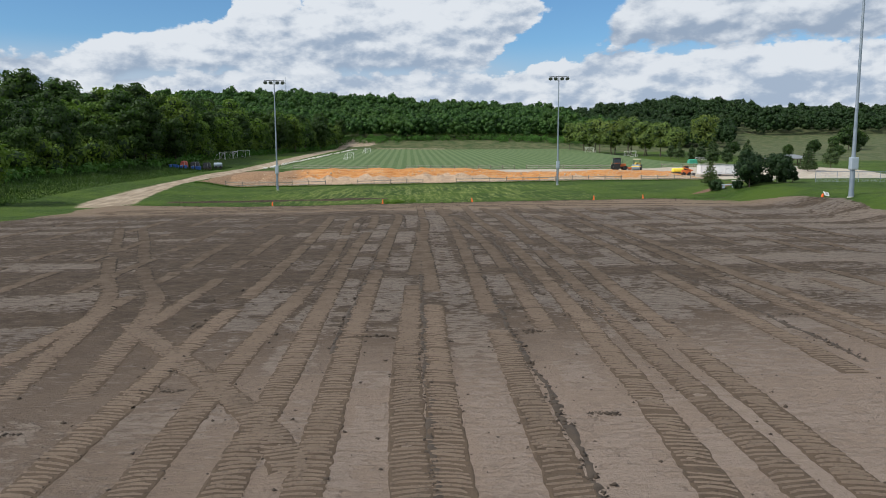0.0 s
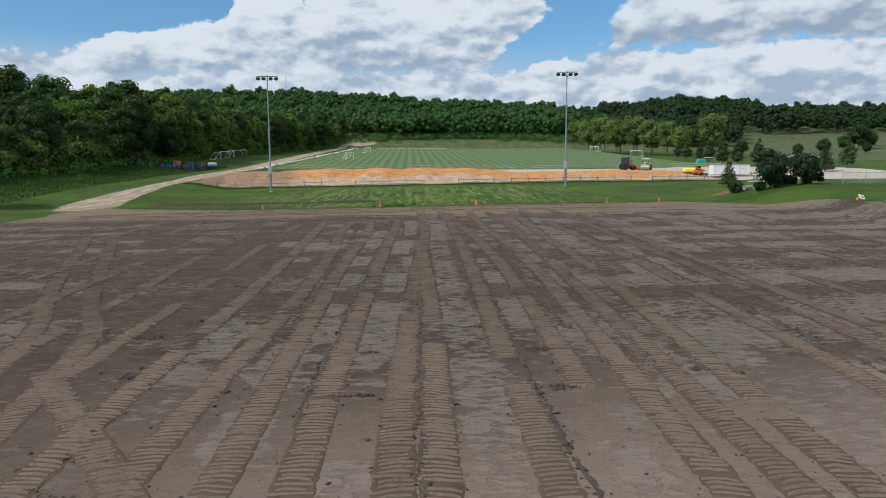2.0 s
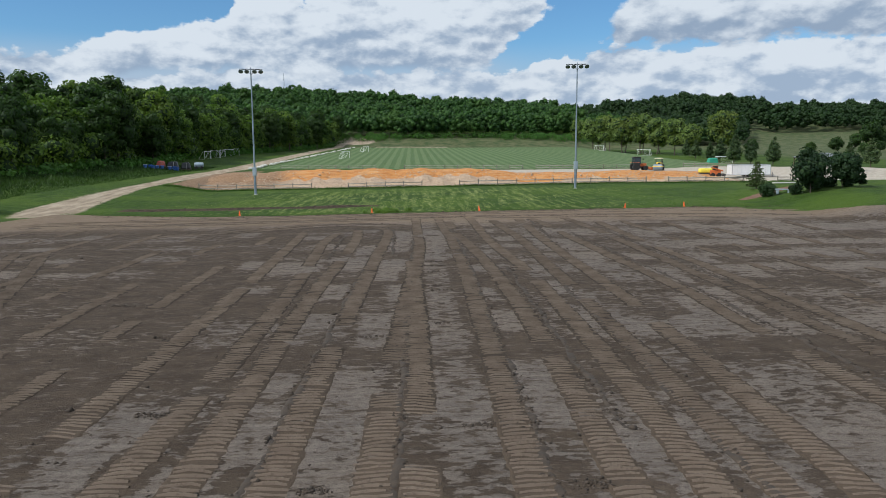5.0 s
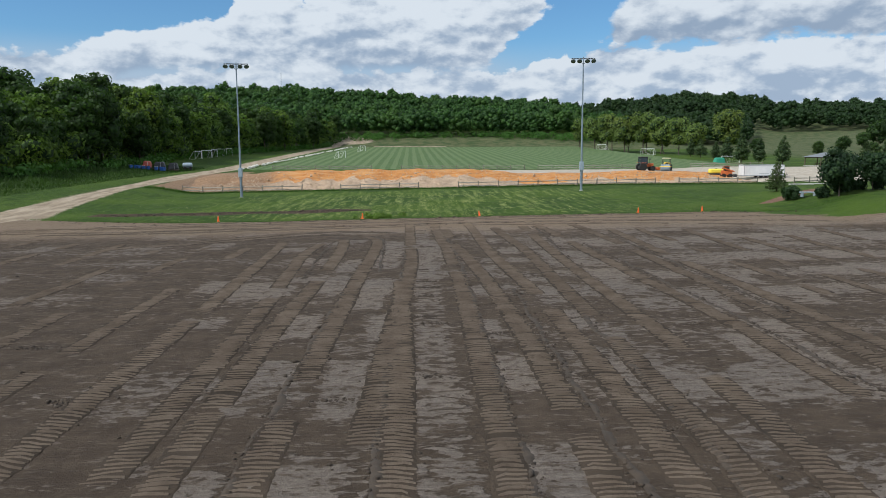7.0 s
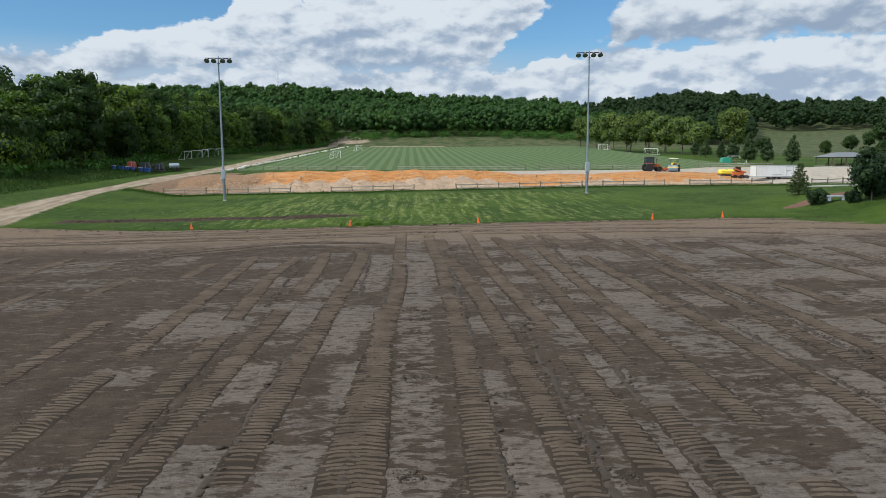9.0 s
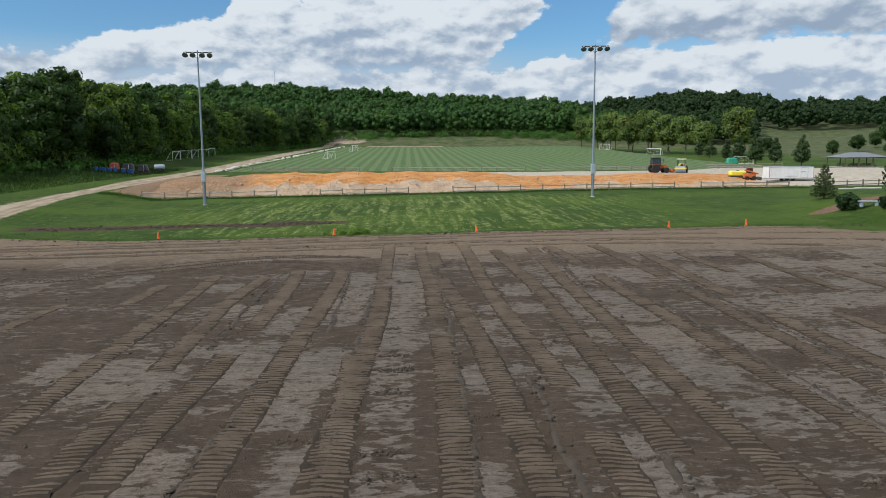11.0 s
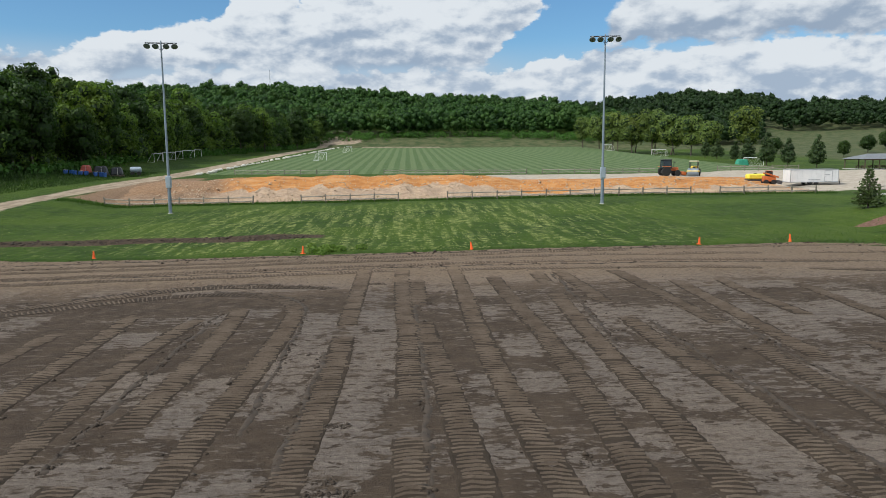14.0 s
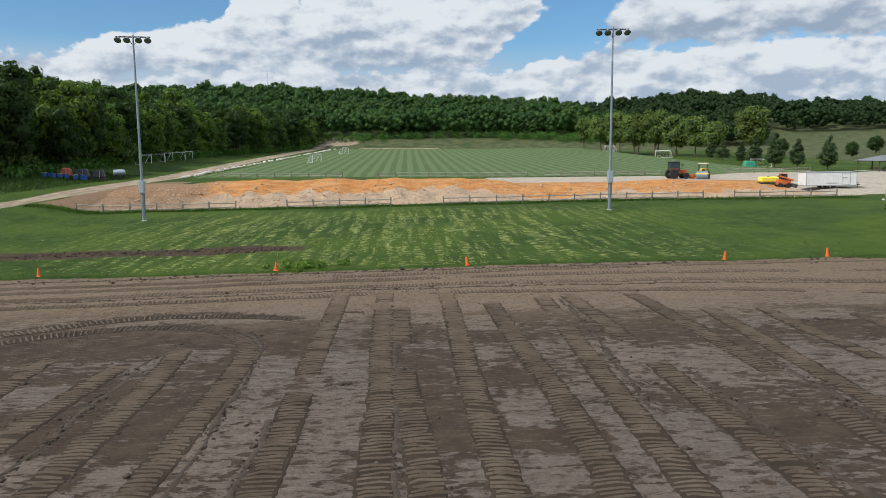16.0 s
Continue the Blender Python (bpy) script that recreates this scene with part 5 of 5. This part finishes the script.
# chain-link fence on the knoll
cf = thing("chain_link_fence", pose(60.0, 101.0, h(60, 101)), "grey chain-link fence with steel posts", "fence")
wire = B()
for k in range(10):
    x, y = 60 + 3 * k, 101 - 0.4 * k
    z = h(x, y) - h(60, 101)
    part("post", tube(B(), (3 * k, -0.4 * k, z - 0.2), (3 * k, -0.4 * k, z + 1.6), 0.04, None, 6), steel, cf)
    if k < 9:
        x2, y2 = x + 3, y - 0.4
        z2 = h(x2, y2) - h(60, 101)
        part("top_rail", tube(B(), (3 * k, -0.4 * k, z + 1.55), (3 * k + 3, -0.4 * k - 0.4, z2 + 1.55), 0.03, None, 6), steel, cf)
        for j in range(-8, 15):
            for s in (-1, 1):
                u0, u1 = j / 15, j / 15 + s * 0.52
                a0, a1 = (u0, 0.0), (u1, 1.0)
                if s < 0:
                    a0, a1 = (u0 + 0.52, 0.0), (u0, 1.0)
                lo, hi = max(0.0, min(a0[0], a1[0])), min(1.0, max(a0[0], a1[0]))
                if hi - lo < 0.03:
                    continue
                f = lambda u: (u - a0[0]) / (a1[0] - a0[0])
                q0, q1 = (lo, f(lo)), (hi, f(hi))
                g = lambda w: (3 * k + 3 * w[0], -0.4 * (k + w[0]), z + (z2 - z) * w[0] + 0.03 + 1.5 * w[1])
                tube(wire, g(q0), g(q1), 0.006, None, 3)
part("wire_mesh", wire, steel, cf)

# thin radio mast on the far ridge
mt = thing("radio_mast", pose(-112, 690, h(-112, 690)), "thin grey lattice radio mast on the ridge", "mast")
for k in range(3):
    a = k * math.tau / 3
    part("leg", tube(B(), (0.8 * math.cos(a), 0.8 * math.sin(a), 0), (0.25 * math.cos(a), 0.25 * math.sin(a), 27), 0.05, 0.04, 6), steel, mt)
lat = B()
for k in range(13):
    a = k * 2.1
    tube(lat, (0.6 * math.cos(a), 0.6 * math.sin(a), 2 * k), (0.6 * math.cos(a + 2.1), 0.6 * math.sin(a + 2.1), 2 * k + 2), 0.03, None, 4)
part("lattice", lat, steel, mt)


# ---------------------------------------------------------------- trees
def leaf_quads(r_, centres, radii, count, size, out=0.72, squash=0.85, droop=0.0):
    """Many small leaf sprays on a cluster of rounded masses: corners and faces."""
    w = radii ** 2 / np.sum(radii ** 2)
    k = r_.choice(len(radii), count, p=w)
    d = r_.normal(0, 1, (count, 3))
    d[:, 2] += 0.25
    d /= np.linalg.norm(d, axis=1)[:, None]
    rad = radii[k] * (out + (1.08 - out) * r_.rand(count) ** 0.6)
    p = centres[k] + d * rad[:, None] * np.array((1, 1, squash))
    p[:, 2] -= droop * rad * r_.rand(count)
    nrm = d + r_.normal(0, 0.42, (count, 3))
    nrm /= np.linalg.norm(nrm, axis=1)[:, None]
    t = np.cross(nrm, r_.normal(0, 1, (count, 3)))
    t /= np.linalg.norm(t, axis=1)[:, None]
    b = np.cross(nrm, t)
    s = size * r_.uniform(0.6, 1.3, count)[:, None]
    co = np.stack((p - t * s * 0.55, p + b * s * 0.36 + nrm * s * 0.10, p + t * s * 0.55, p - b * s * 0.36 + nrm * s * 0.10), 1)
    return co.reshape(-1, 3), np.arange(count * 4).reshape(-1, 4)


ICO = B()
bmesh.ops.create_icosphere(ICO, subdivisions=1, radius=1)
ICO_V = np.array([v.co[:] for v in ICO.verts])
ICO_F = np.array([[v.index for v in f.verts] for f in ICO.faces])
ICO.free()


# solid lumps added inside leaf masses to close the gaps
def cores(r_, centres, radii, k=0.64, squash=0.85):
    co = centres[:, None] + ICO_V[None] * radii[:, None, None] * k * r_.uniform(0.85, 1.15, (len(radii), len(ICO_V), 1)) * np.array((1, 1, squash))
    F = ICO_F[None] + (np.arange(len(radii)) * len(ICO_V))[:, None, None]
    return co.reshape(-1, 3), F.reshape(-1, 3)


def trunk_bm(r_, tall, r0, limbs, spread, first=0.3):
    bm = B()
    pts = [Vector((0, 0, -0.4))]
    for k in range(1, 5):
        pts.append(Vector((r_.normal(0, 0.02) * tall, r_.normal(0, 0.02) * tall, tall * k / 4)))
    for k in range(4):
        tube(bm, pts[k], pts[k + 1] + (pts[k + 1] - pts[k]) * 0.03, r0 * (1 - 0.22 * k), r0 * (1 - 0.22 * (k + 1)), 8)
    for k in range(limbs):
        u = first + (0.95 - first) * k / max(1, limbs - 1)
        i = min(3, int(u * 4))
        p = pts[i].lerp(pts[i + 1], u * 4 - i)
        a = k * 2.4 + r_.uniform(-0.4, 0.4)
        L = spread * r_.uniform(0.6, 1.0) * (1.1 - 0.5 * u)
        q_ = p + Vector((math.cos(a) * L, math.sin(a) * L, L * r_.uniform(0.45, 0.9)))
        tube(bm, p, q_, r0 * 0.35 * (1.1 - 0.5 * u), r0 * 0.10, 6)
    return bm


def tree(name, seed, tall, wide, low, leaves, size, mat, label, category="tree", group="", blobs=15, shape="round", r0=None):
    """A tree at the origin: trunk with limbs, dark cores painted as inner shade and an uneven crown."""
    r_ = np.random.RandomState(seed)
    t = thing(name, Matrix(), label, category, group)
    zc, hz = (tall + low) / 2, (tall - low) / 2
    c, rad = [], []
    for k in range(blobs):
        v = -0.85 + 1.7 * (k + 0.5) / blobs + r_.normal(0, 0.08)
        if shape == "round":
            ring = math.sqrt(max(0.05, 1 - v * v * 0.9))
        elif shape == "dome":
            ring = max(0.10, (1 - ((v + 1) / 2) ** 1.5) * (0.8 if v < -0.75 else 1.05))
        elif shape == "cone":
            ring = max(0.08, (1 - (v + 1) / 2) * 1.25 * (0.75 if v < -0.7 else 1))
        else:
            ring = 0.9 if v < 0.3 else 0.9 - (v - 0.3) * 0.9
        a = k * 2.4 + r_.uniform(-0.5, 0.5)
        rr = ring * wide / 2 * r_.uniform(0.35, 0.70)
        c.append((rr * math.cos(a), rr * math.sin(a), zc + v * hz * 0.88))
        rad.append(max(0.10 * wide, ring * wide / 2 * r_.uniform(0.42, 0.62)))
    c, rad = np.array(c), np.array(rad)
    part("trunk", trunk_bm(r_, tall * 0.8, r0 or tall * 0.016, 7, wide * 0.38, max(0.15, low / tall)), bark, t)
    o = new("crown", fast_mesh("crown", *leaf_quads(r_, c, rad, leaves, size, 0.55), mat))
    o.parent = t
    # solid lumps, coloured dark as the shade within the crown
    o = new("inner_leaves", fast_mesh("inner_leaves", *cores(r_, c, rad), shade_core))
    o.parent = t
    return t


def place(t, x, y, s=1.0, turn=0.0):
    t.matrix_world = pose(x, y, h(x, y) - 0.05, 0, 0, turn) @ Matrix.Scale(s, 4)
    return t


def conifer(name, seed, tall, wide, leaves, size, mat, label, group=""):
    """A fir or pine with whorls of drooping boughs."""
    r_ = np.random.RandomState(seed)
    t = thing(name, Matrix(), label, "tree", group)
    bm = tube(B(), (0, 0, -0.3), (0, 0, tall * 0.97), tall * 0.016 + 0.03, 0.015, 8)
    c, rad = [], []
    z = tall * 0.10
    while z < tall * 0.97:
        u = z / tall
        L = wide / 2 * (1 - u) ** 0.8 + 0.08
        nb = max(4, int(8 * (1 - u) + 3))
        for k in range(nb):
            a = k * math.tau / nb + r_.uniform(-0.3, 0.3)
            l2 = L * r_.uniform(0.7, 1.12)
            tip = (l2 * math.cos(a), l2 * math.sin(a), z + l2 * 0.10)
            tube(bm, (0, 0, z), tip, 0.03 * (1 - u) + 0.01, 0.006, 4)
            for q_ in (0.4, 0.7, 0.95):
                c.append((tip[0] * q_, tip[1] * q_, z + l2 * 0.10 * q_))
                rad.append(0.10 * wide * (1.15 - 0.5 * q_) * (0.45 + 0.6 * (1 - u)))
        z += tall * 0.075 * (1.15 - 0.4 * u)
    part("trunk", bm, bark, t)
    o = new("crown", fast_mesh("crown", *leaf_quads(r_, np.array(c), np.array(rad), leaves, size, 0.2, 0.5, 0.3), mat))
    o.parent = t
    return t


# wood along the lane
wood_lab = "tall leafy tree in the wood's edge"
kinds = [tree("tree", 100 + k, (20, 18, 21, 16, 19)[k], (11, 10, 12, 10, 9.5)[k], (1.2, 1.0, 2.0, 0.6, 1.5)[k], 3400, 0.78, (leaf_wood, leaf_wood, leaf_oak, leaf_wood, leaf_oak)[k],
              wood_lab, "tree", "trees of the wood", 20) for k in range(5)]
q = np.random.RandomState(77)
used = [False] * 5


def plant(k, x, y, s, turn):
    if used[k]:
        o = copy_thing(kinds[k], pose(x, y, h(x, y) - 0.1, 0, 0, turn) @ Matrix.Scale(s, 4))
        o.scale = (s, s, s)
        return o
    used[k] = True
    return None


# the first of each kind is placed last, so that the copies keep the true size
spots = []
for row, (off, gap, s0) in enumerate(((0, 6.0, 0.88), (8, 6.8, 1.02), (17, 7.5, 1.08), (27, 9, 1.12))):
    y = 96.0 + row * 2
    while y < 415:
        ex = np.interp(y, (90, 130, 160, 190, 235, 280, 330, 380, 410), (-77, -73, -70, -67, -67, -63, -56, -47, -39))
        x = ex - off + q.normal(0, 1.4)
        spots.append((x, y + q.normal(0, 1.3), s0 * q.uniform(0.82, 1.15) * (1.0 if y < 300 else 0.85) * (0.56 if y < 150 else 0.70 if y < 175 else 0.88 if y < 215 else 1), q.uniform(0, 360), row))
        y += gap * (1.0 if y < 260 else 1.25)
for i, (x, y, s, a, row) in enumerate(spots):
    k = q.randint(5)
    # nearest trees mostly take the dark leaf colour, standing in for shade
    if y < 180 and q.rand() < 0.85:
        k = 2 if q.rand() < 0.5 else 4
    m = pose(x, y, h(x, y) - 0.1, 0, 0, a)
    o = copy_thing(kinds[k], m)
    o.scale = (s, s, s * q.uniform(0.92, 1.08))
for k, t in enumerate(kinds):
    place(t, -112 - 6 * k, 150 + 30 * k)

# undergrowth along the wood's foot
us = []
for _ in range(330):
    y = q.uniform(98, 412)
    ex = np.interp(y, (90, 130, 160, 190, 235, 280, 330, 380, 410), (-77, -73, -70, -67, -67, -63, -56, -47, -39))
    x = ex + q.normal(2.2, 1.5)
    us.append((x, y, h(x, y) + 0.5, q.uniform(0.9, 2.1)))
for _ in range(240):
    x = q.uniform(-45, 140)
    y = 421 + q.normal(0, 4) + 4 * math.sin(x * 0.05)
    us.append((x, y, h(x, y) + 0.8, q.uniform(1.4, 3.0)))
us = np.array(us)
o = new("undergrowth", fast_mesh("undergrowth", *leaf_quads(q, us[:, :3], us[:, 3], 26000, 0.7), leaf_weed))
tagged(o, "dense green scrub along the wood's edge", "scrub", kind="stuff")


ds = []
for _ in range(260):
    y = 98 + 310 * q.rand()
    ex = np.interp(y, (90, 130, 160, 190, 235, 280, 330, 380, 410), (-77, -73, -70, -67, -67, -63, -56, -47, -39))
    x = ex + q.normal(-0.4, 1.2)
    ds.append((x, y, h(x, y) + q.uniform(1.5, 5.5), q.uniform(1.5, 2.9)))
ds = np.array(ds)
o = new("understorey", fast_mesh("understorey", *leaf_quads(q, ds[:, :3], ds[:, 3], 42000, 0.62, 0.6), leaf_wood))
tagged(o, "leafy understorey closing the wood's edge", "scrub", kind="stuff")
# filler lumps whose dark colour is the shade behind the leaves
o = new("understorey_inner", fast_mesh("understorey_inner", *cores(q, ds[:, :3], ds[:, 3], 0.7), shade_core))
tagged(o, "solid cores coloured dark for the shade inside the wood's edge", "scrub", kind="stuff")


# woods on the far hill
def woods(name, label, mat, core_mat, pts, per, size, seed):
    r_ = np.random.RandomState(seed)
    c, rad = [], []
    for x, y, s in pts:
        z = h(x, y)
        wide, high = s * r_.uniform(3.6, 5.0), s * r_.uniform(4.6, 6.2)
        for k in range(14):
            a = k * 2.4 + r_.uniform(0, 1)
            v = 0.98 - 1.5 * (k + 0.5) / 14 + r_.normal(0, 0.06)
            ring = wide * math.sqrt(max(0.0, 1 - v * v)) * r_.uniform(0.6, 0.95)
            c.append((x + ring * math.cos(a), y + ring * math.sin(a), z + s * 6.6 + high * v * 0.9))
            rad.append(s * r_.uniform(1.3, 2.3))
    c, rad = np.array(c), np.array(rad)
    o = new(name, fast_mesh(name, *leaf_quads(r_, c, rad, per * len(pts), size, 0.70, 0.92), mat))
    tagged(o, label, "woods", kind="stuff")
    # added filler lumps that make the crowns opaque
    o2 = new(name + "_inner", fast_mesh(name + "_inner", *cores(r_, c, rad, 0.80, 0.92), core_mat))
    tagged(o2, "solid cores filling the crowns of the hillside woods", "woods", kind="stuff")


pts, shaded_pts = [], []
cells = {}
tries = 0
while tries < 26000:
    tries += 1
    yy = 424 + 275 * q.rand() ** 1.25
    xx = q.uniform(-0.62, 0.80) * yy
    if xx > 0.45 * yy and yy < 515:
        continue
    s = float(np.clip(q.lognormal(-0.05, 0.15), 0.7, 1.25))
    reach = 4.9 * s + (yy - 424) * 0.006
    ck = (int(xx // 8), int(yy // 8))
    if any((xx - a) ** 2 + (yy - b) ** 2 < (0.5 * (reach + r2)) ** 2 * 1.9 for i in (-1, 0, 1) for j in (-1, 0, 1) for a, b, r2 in cells.get((ck[0] + i, ck[1] + j), ())):
        continue
    cells.setdefault(ck, []).append((xx, yy, reach))
    (shaded_pts if xx > 100 + 0.05 * yy else pts).append((xx, yy, s))
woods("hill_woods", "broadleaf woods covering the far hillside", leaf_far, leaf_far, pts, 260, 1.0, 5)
# this part of the ridge has cloud shade painted into its leaf colour
woods("dark_woods", "woods on the far ridge, coloured dark for cloud shade", leaf_far_shaded, leaf_far_shaded, shaded_pts, 150, 1.35, 6)

# trees in rows beyond the turf
pale = [tree("tree", 200 + k, (17, 18.5)[k], (12, 11)[k], 3.4, 2600, 0.75, leaf_pale, "pale green broadleaf tree with clear trunk on the lawn", "tree", "lawn trees", 16) for k in range(2)]
row = [(88, 362, .9), (91, 352, .95), (97, 344, 1), (103, 337, 1.05), (108, 330, .98), (113, 322, .9), (117, 315, .82), (124, 300, 1.06), (93, 372, .8), (84, 376, .8), (100, 350, .9), (106, 343, .95), (111, 334, .85), (95, 358, .9)]
for k, (x, y, s) in enumerate(row[2:]):
    o = copy_thing(pale[k % 2], pose(x, y, h(x, y) - 0.1, 0, 0, k * 67))
    o.scale = (s, s, s)
place(pale[0], *row[0][:2], row[0][2], 20)
place(pale[1], *row[1][:2], row[1][2], 200)
cedar = [tree("cedar", 220 + k, 8.0, 4.6, 0.7, 1500, 0.42, leaf_fir, "dense dome-shaped evergreen on the lawn", "tree", "evergreens", 22, "dome") for k in range(2)]
row = [(106, 222, 1.12), (105.5, 235, 1.05), (105.6, 247, 1.3), (109, 266, 1.12), (110, 277, .9), (110, 291, 1.0), (110.5, 302, .95), (112, 186, .98)]
for k, (x, y, s) in enumerate(row[2:]):
    o = copy_thing(cedar[k % 2], pose(x, y, h(x, y) - 0.1, 0, 0, k * 71))
    o.scale = (s, s, s)
place(cedar[0], *row[0][:2], row[0][2], 40)
place(cedar[1], *row[1][:2], row[1][2], 130)
place(conifer("pine", 240, 6.6, 5.2, 1500, 0.45, leaf_fir, "open-branched pale pine on the lawn"), 97, 170)
place(conifer("pine", 241, 3.9, 3.6, 1500, 0.26, leaf_fir, "small blue-green pine at the edge of the lawn"), 49.1, 112.6)
place(tree("tree", 250, 5.4, 4.4, 0.5, 2600, 0.34, leaf_dark, "dark rounded ornamental tree on the knoll", "tree", "", 18), 48.7, 98.0)
place(tree("tree", 251, 4.3, 4.2, 0.9, 2200, 0.32, leaf_dark, "dark spreading ornamental tree on the knoll", "tree", "", 16), 53.7, 99.8)
place(tree("shrub", 252, 2.6, 1.7, 0.2, 900, 0.26, leaf_dark, "narrow dark evergreen shrub on the knoll", "shrub", "", 10, "egg"), 57.0, 101.8)
bush = tree("shrub", 253, 1.7, 2.3, 0.05, 1100, 0.24, leaf_dark, "clipped dark shrub in the mulch bed", "shrub", "bed shrubs", 9)
for k, (x, y, s) in enumerate(((47.6, 99.4, 0.75), (49.9, 99.6, 0.8), (51.6, 99.9, 0.75), (55.0, 100.9, 0.8), (52.7, 100.8, .7))):
    o = copy_thing(bush, pose(x, y, h(x, y) - 0.05, 0, 0, 50 * k))
    o.scale = (s, s, s)
place(bush, 45.9, 103.0)
place(tree("tree", 254, 10.5, 7.5, 1.6, 2400, 0.55, leaf_wood, "young leafy tree standing before the wood", "tree", "", 16), -60.2, 103.0)
far_lone = tree("tree", 255, 13, 12, 2, 1700, 0.9, leaf_oak, "lone spreading tree on the far meadow", "tree", "meadow trees", 14)
for k, (x, y, s) in enumerate(((188, 330, 0.55), (215, 360, 0.6), (236, 372, 0.55), (182, 300, .42), (250, 395, .7), (208, 330, .4), (160, 300, .45), (262, 372, .5), (150, 330, .5))):
    o = copy_thing(far_lone, pose(x, y, h(x, y) - 0.1, 0, 0, 40 * k))
    o.scale = (s, s, s)
place(far_lone, 226, 365)

# ---------------------------------------------------------------- low growth
r_ = np.random.RandomState(31)


def blades(x, y, tall, wide):
    """Upright leaning blades: one narrow quad each."""
    m = len(x)
    a = r_.uniform(0, math.tau, m)
    dx, dy = np.cos(a) * wide, np.sin(a) * wide
    lx, ly = r_.normal(0, 0.35, m) * tall, r_.normal(0, 0.35, m) * tall
    z = height(x, y) + relief(x, y) - 0.02
    co = np.stack((np.c_[x - dx, y - dy, z], np.c_[x + dx, y + dy, z], np.c_[x + dx * 0.3 + lx, y + dy * 0.3 + ly, z + tall], np.c_[x - dx * 0.3 + lx, y - dy * 0.3 + ly, z + tall]), 1)
    return co.reshape(-1, 3), np.arange(m * 4).reshape(-1, 4)


m = 30000
y = r_.uniform(99, 205, m)
ex = np.interp(y, (90, 130, 160, 190, 235), (-77, -73, -70, -67, -67))
x = ex + 1 + 17 * r_.rand(m) ** 1.2
# dark leaf colour on the blades stands in for the wood's shadow on the slope
o = new("rough_grass", fast_mesh("rough_grass", *blades(x, y, r_.gamma(3, 0.11, m) * (1.15 - 0.045 * (x - ex)) + 0.06, 0.08), leaf_oak))
tagged(o, "tall rough grass on the slope below the wood", "grass", kind="stuff")
m = 24000
x = r_.uniform(-42, 50, m)
y = edge_y(x) + 0.2 + 45 * r_.rand(m) ** 2.6
keep = np.abs(y - 107.6) > 1.6 * (x < -3)
x, y = x[keep], y[keep]
o = new("grass", fast_mesh("grass", *blades(x, y, r_.gamma(3, 0.020, len(x)) + 0.02, 0.022), leaf_grass))
tagged(o, "short rough grass along the field's edge", "grass", kind="stuff")
x = r_.uniform(-42, 64, 16000)
y = 142.9 + r_.normal(0, 0.7, 16000)
o = new("tall_grass", fast_mesh("tall_grass", *blades(x, y, r_.gamma(3, 0.055, 16000) + 0.04, 0.04), leaf_grass))
tagged(o, "uncut grass growing under the rail fence", "grass", kind="stuff")
m = 12000
row_x = np.round(r_.normal(3, 15, m) / 1.15) * 1.15 + r_.normal(0, 0.30, m)
row_y = 98 + 34 * r_.rand(m)
keep = (wave(row_x, row_y, 9, 51) + wave(row_x, row_y, 3, 52) * 0.8 > 0.15) & (np.abs(row_y - 107.6) > 1.8 * (row_x < -3)) & (row_x > -40) & (row_x < 42)
row_x, row_y = row_x[keep], row_y[keep]
o = new("dry_clippings", fast_mesh("dry_clippings", *blades(row_x, row_y, r_.uniform(0.02, 0.05, len(row_x)), 0.10), straw))
tagged(o, "pale dry mowing clippings in rows on the grass", "clippings", kind="stuff")
c = np.array([(-0.8 + r_.normal(0, 1.1), 98.6 + r_.normal(0, 0.8), 0.05) for _ in range(26)])
o = new("weed_clump", fast_mesh("weed_clump", *leaf_quads(r_, c, r_.uniform(0.2, 0.5, 26), 1700, 0.18), leaf_wood))
tagged(o, "dark green clump of weeds at the soil's edge", "weeds", kind="stuff")
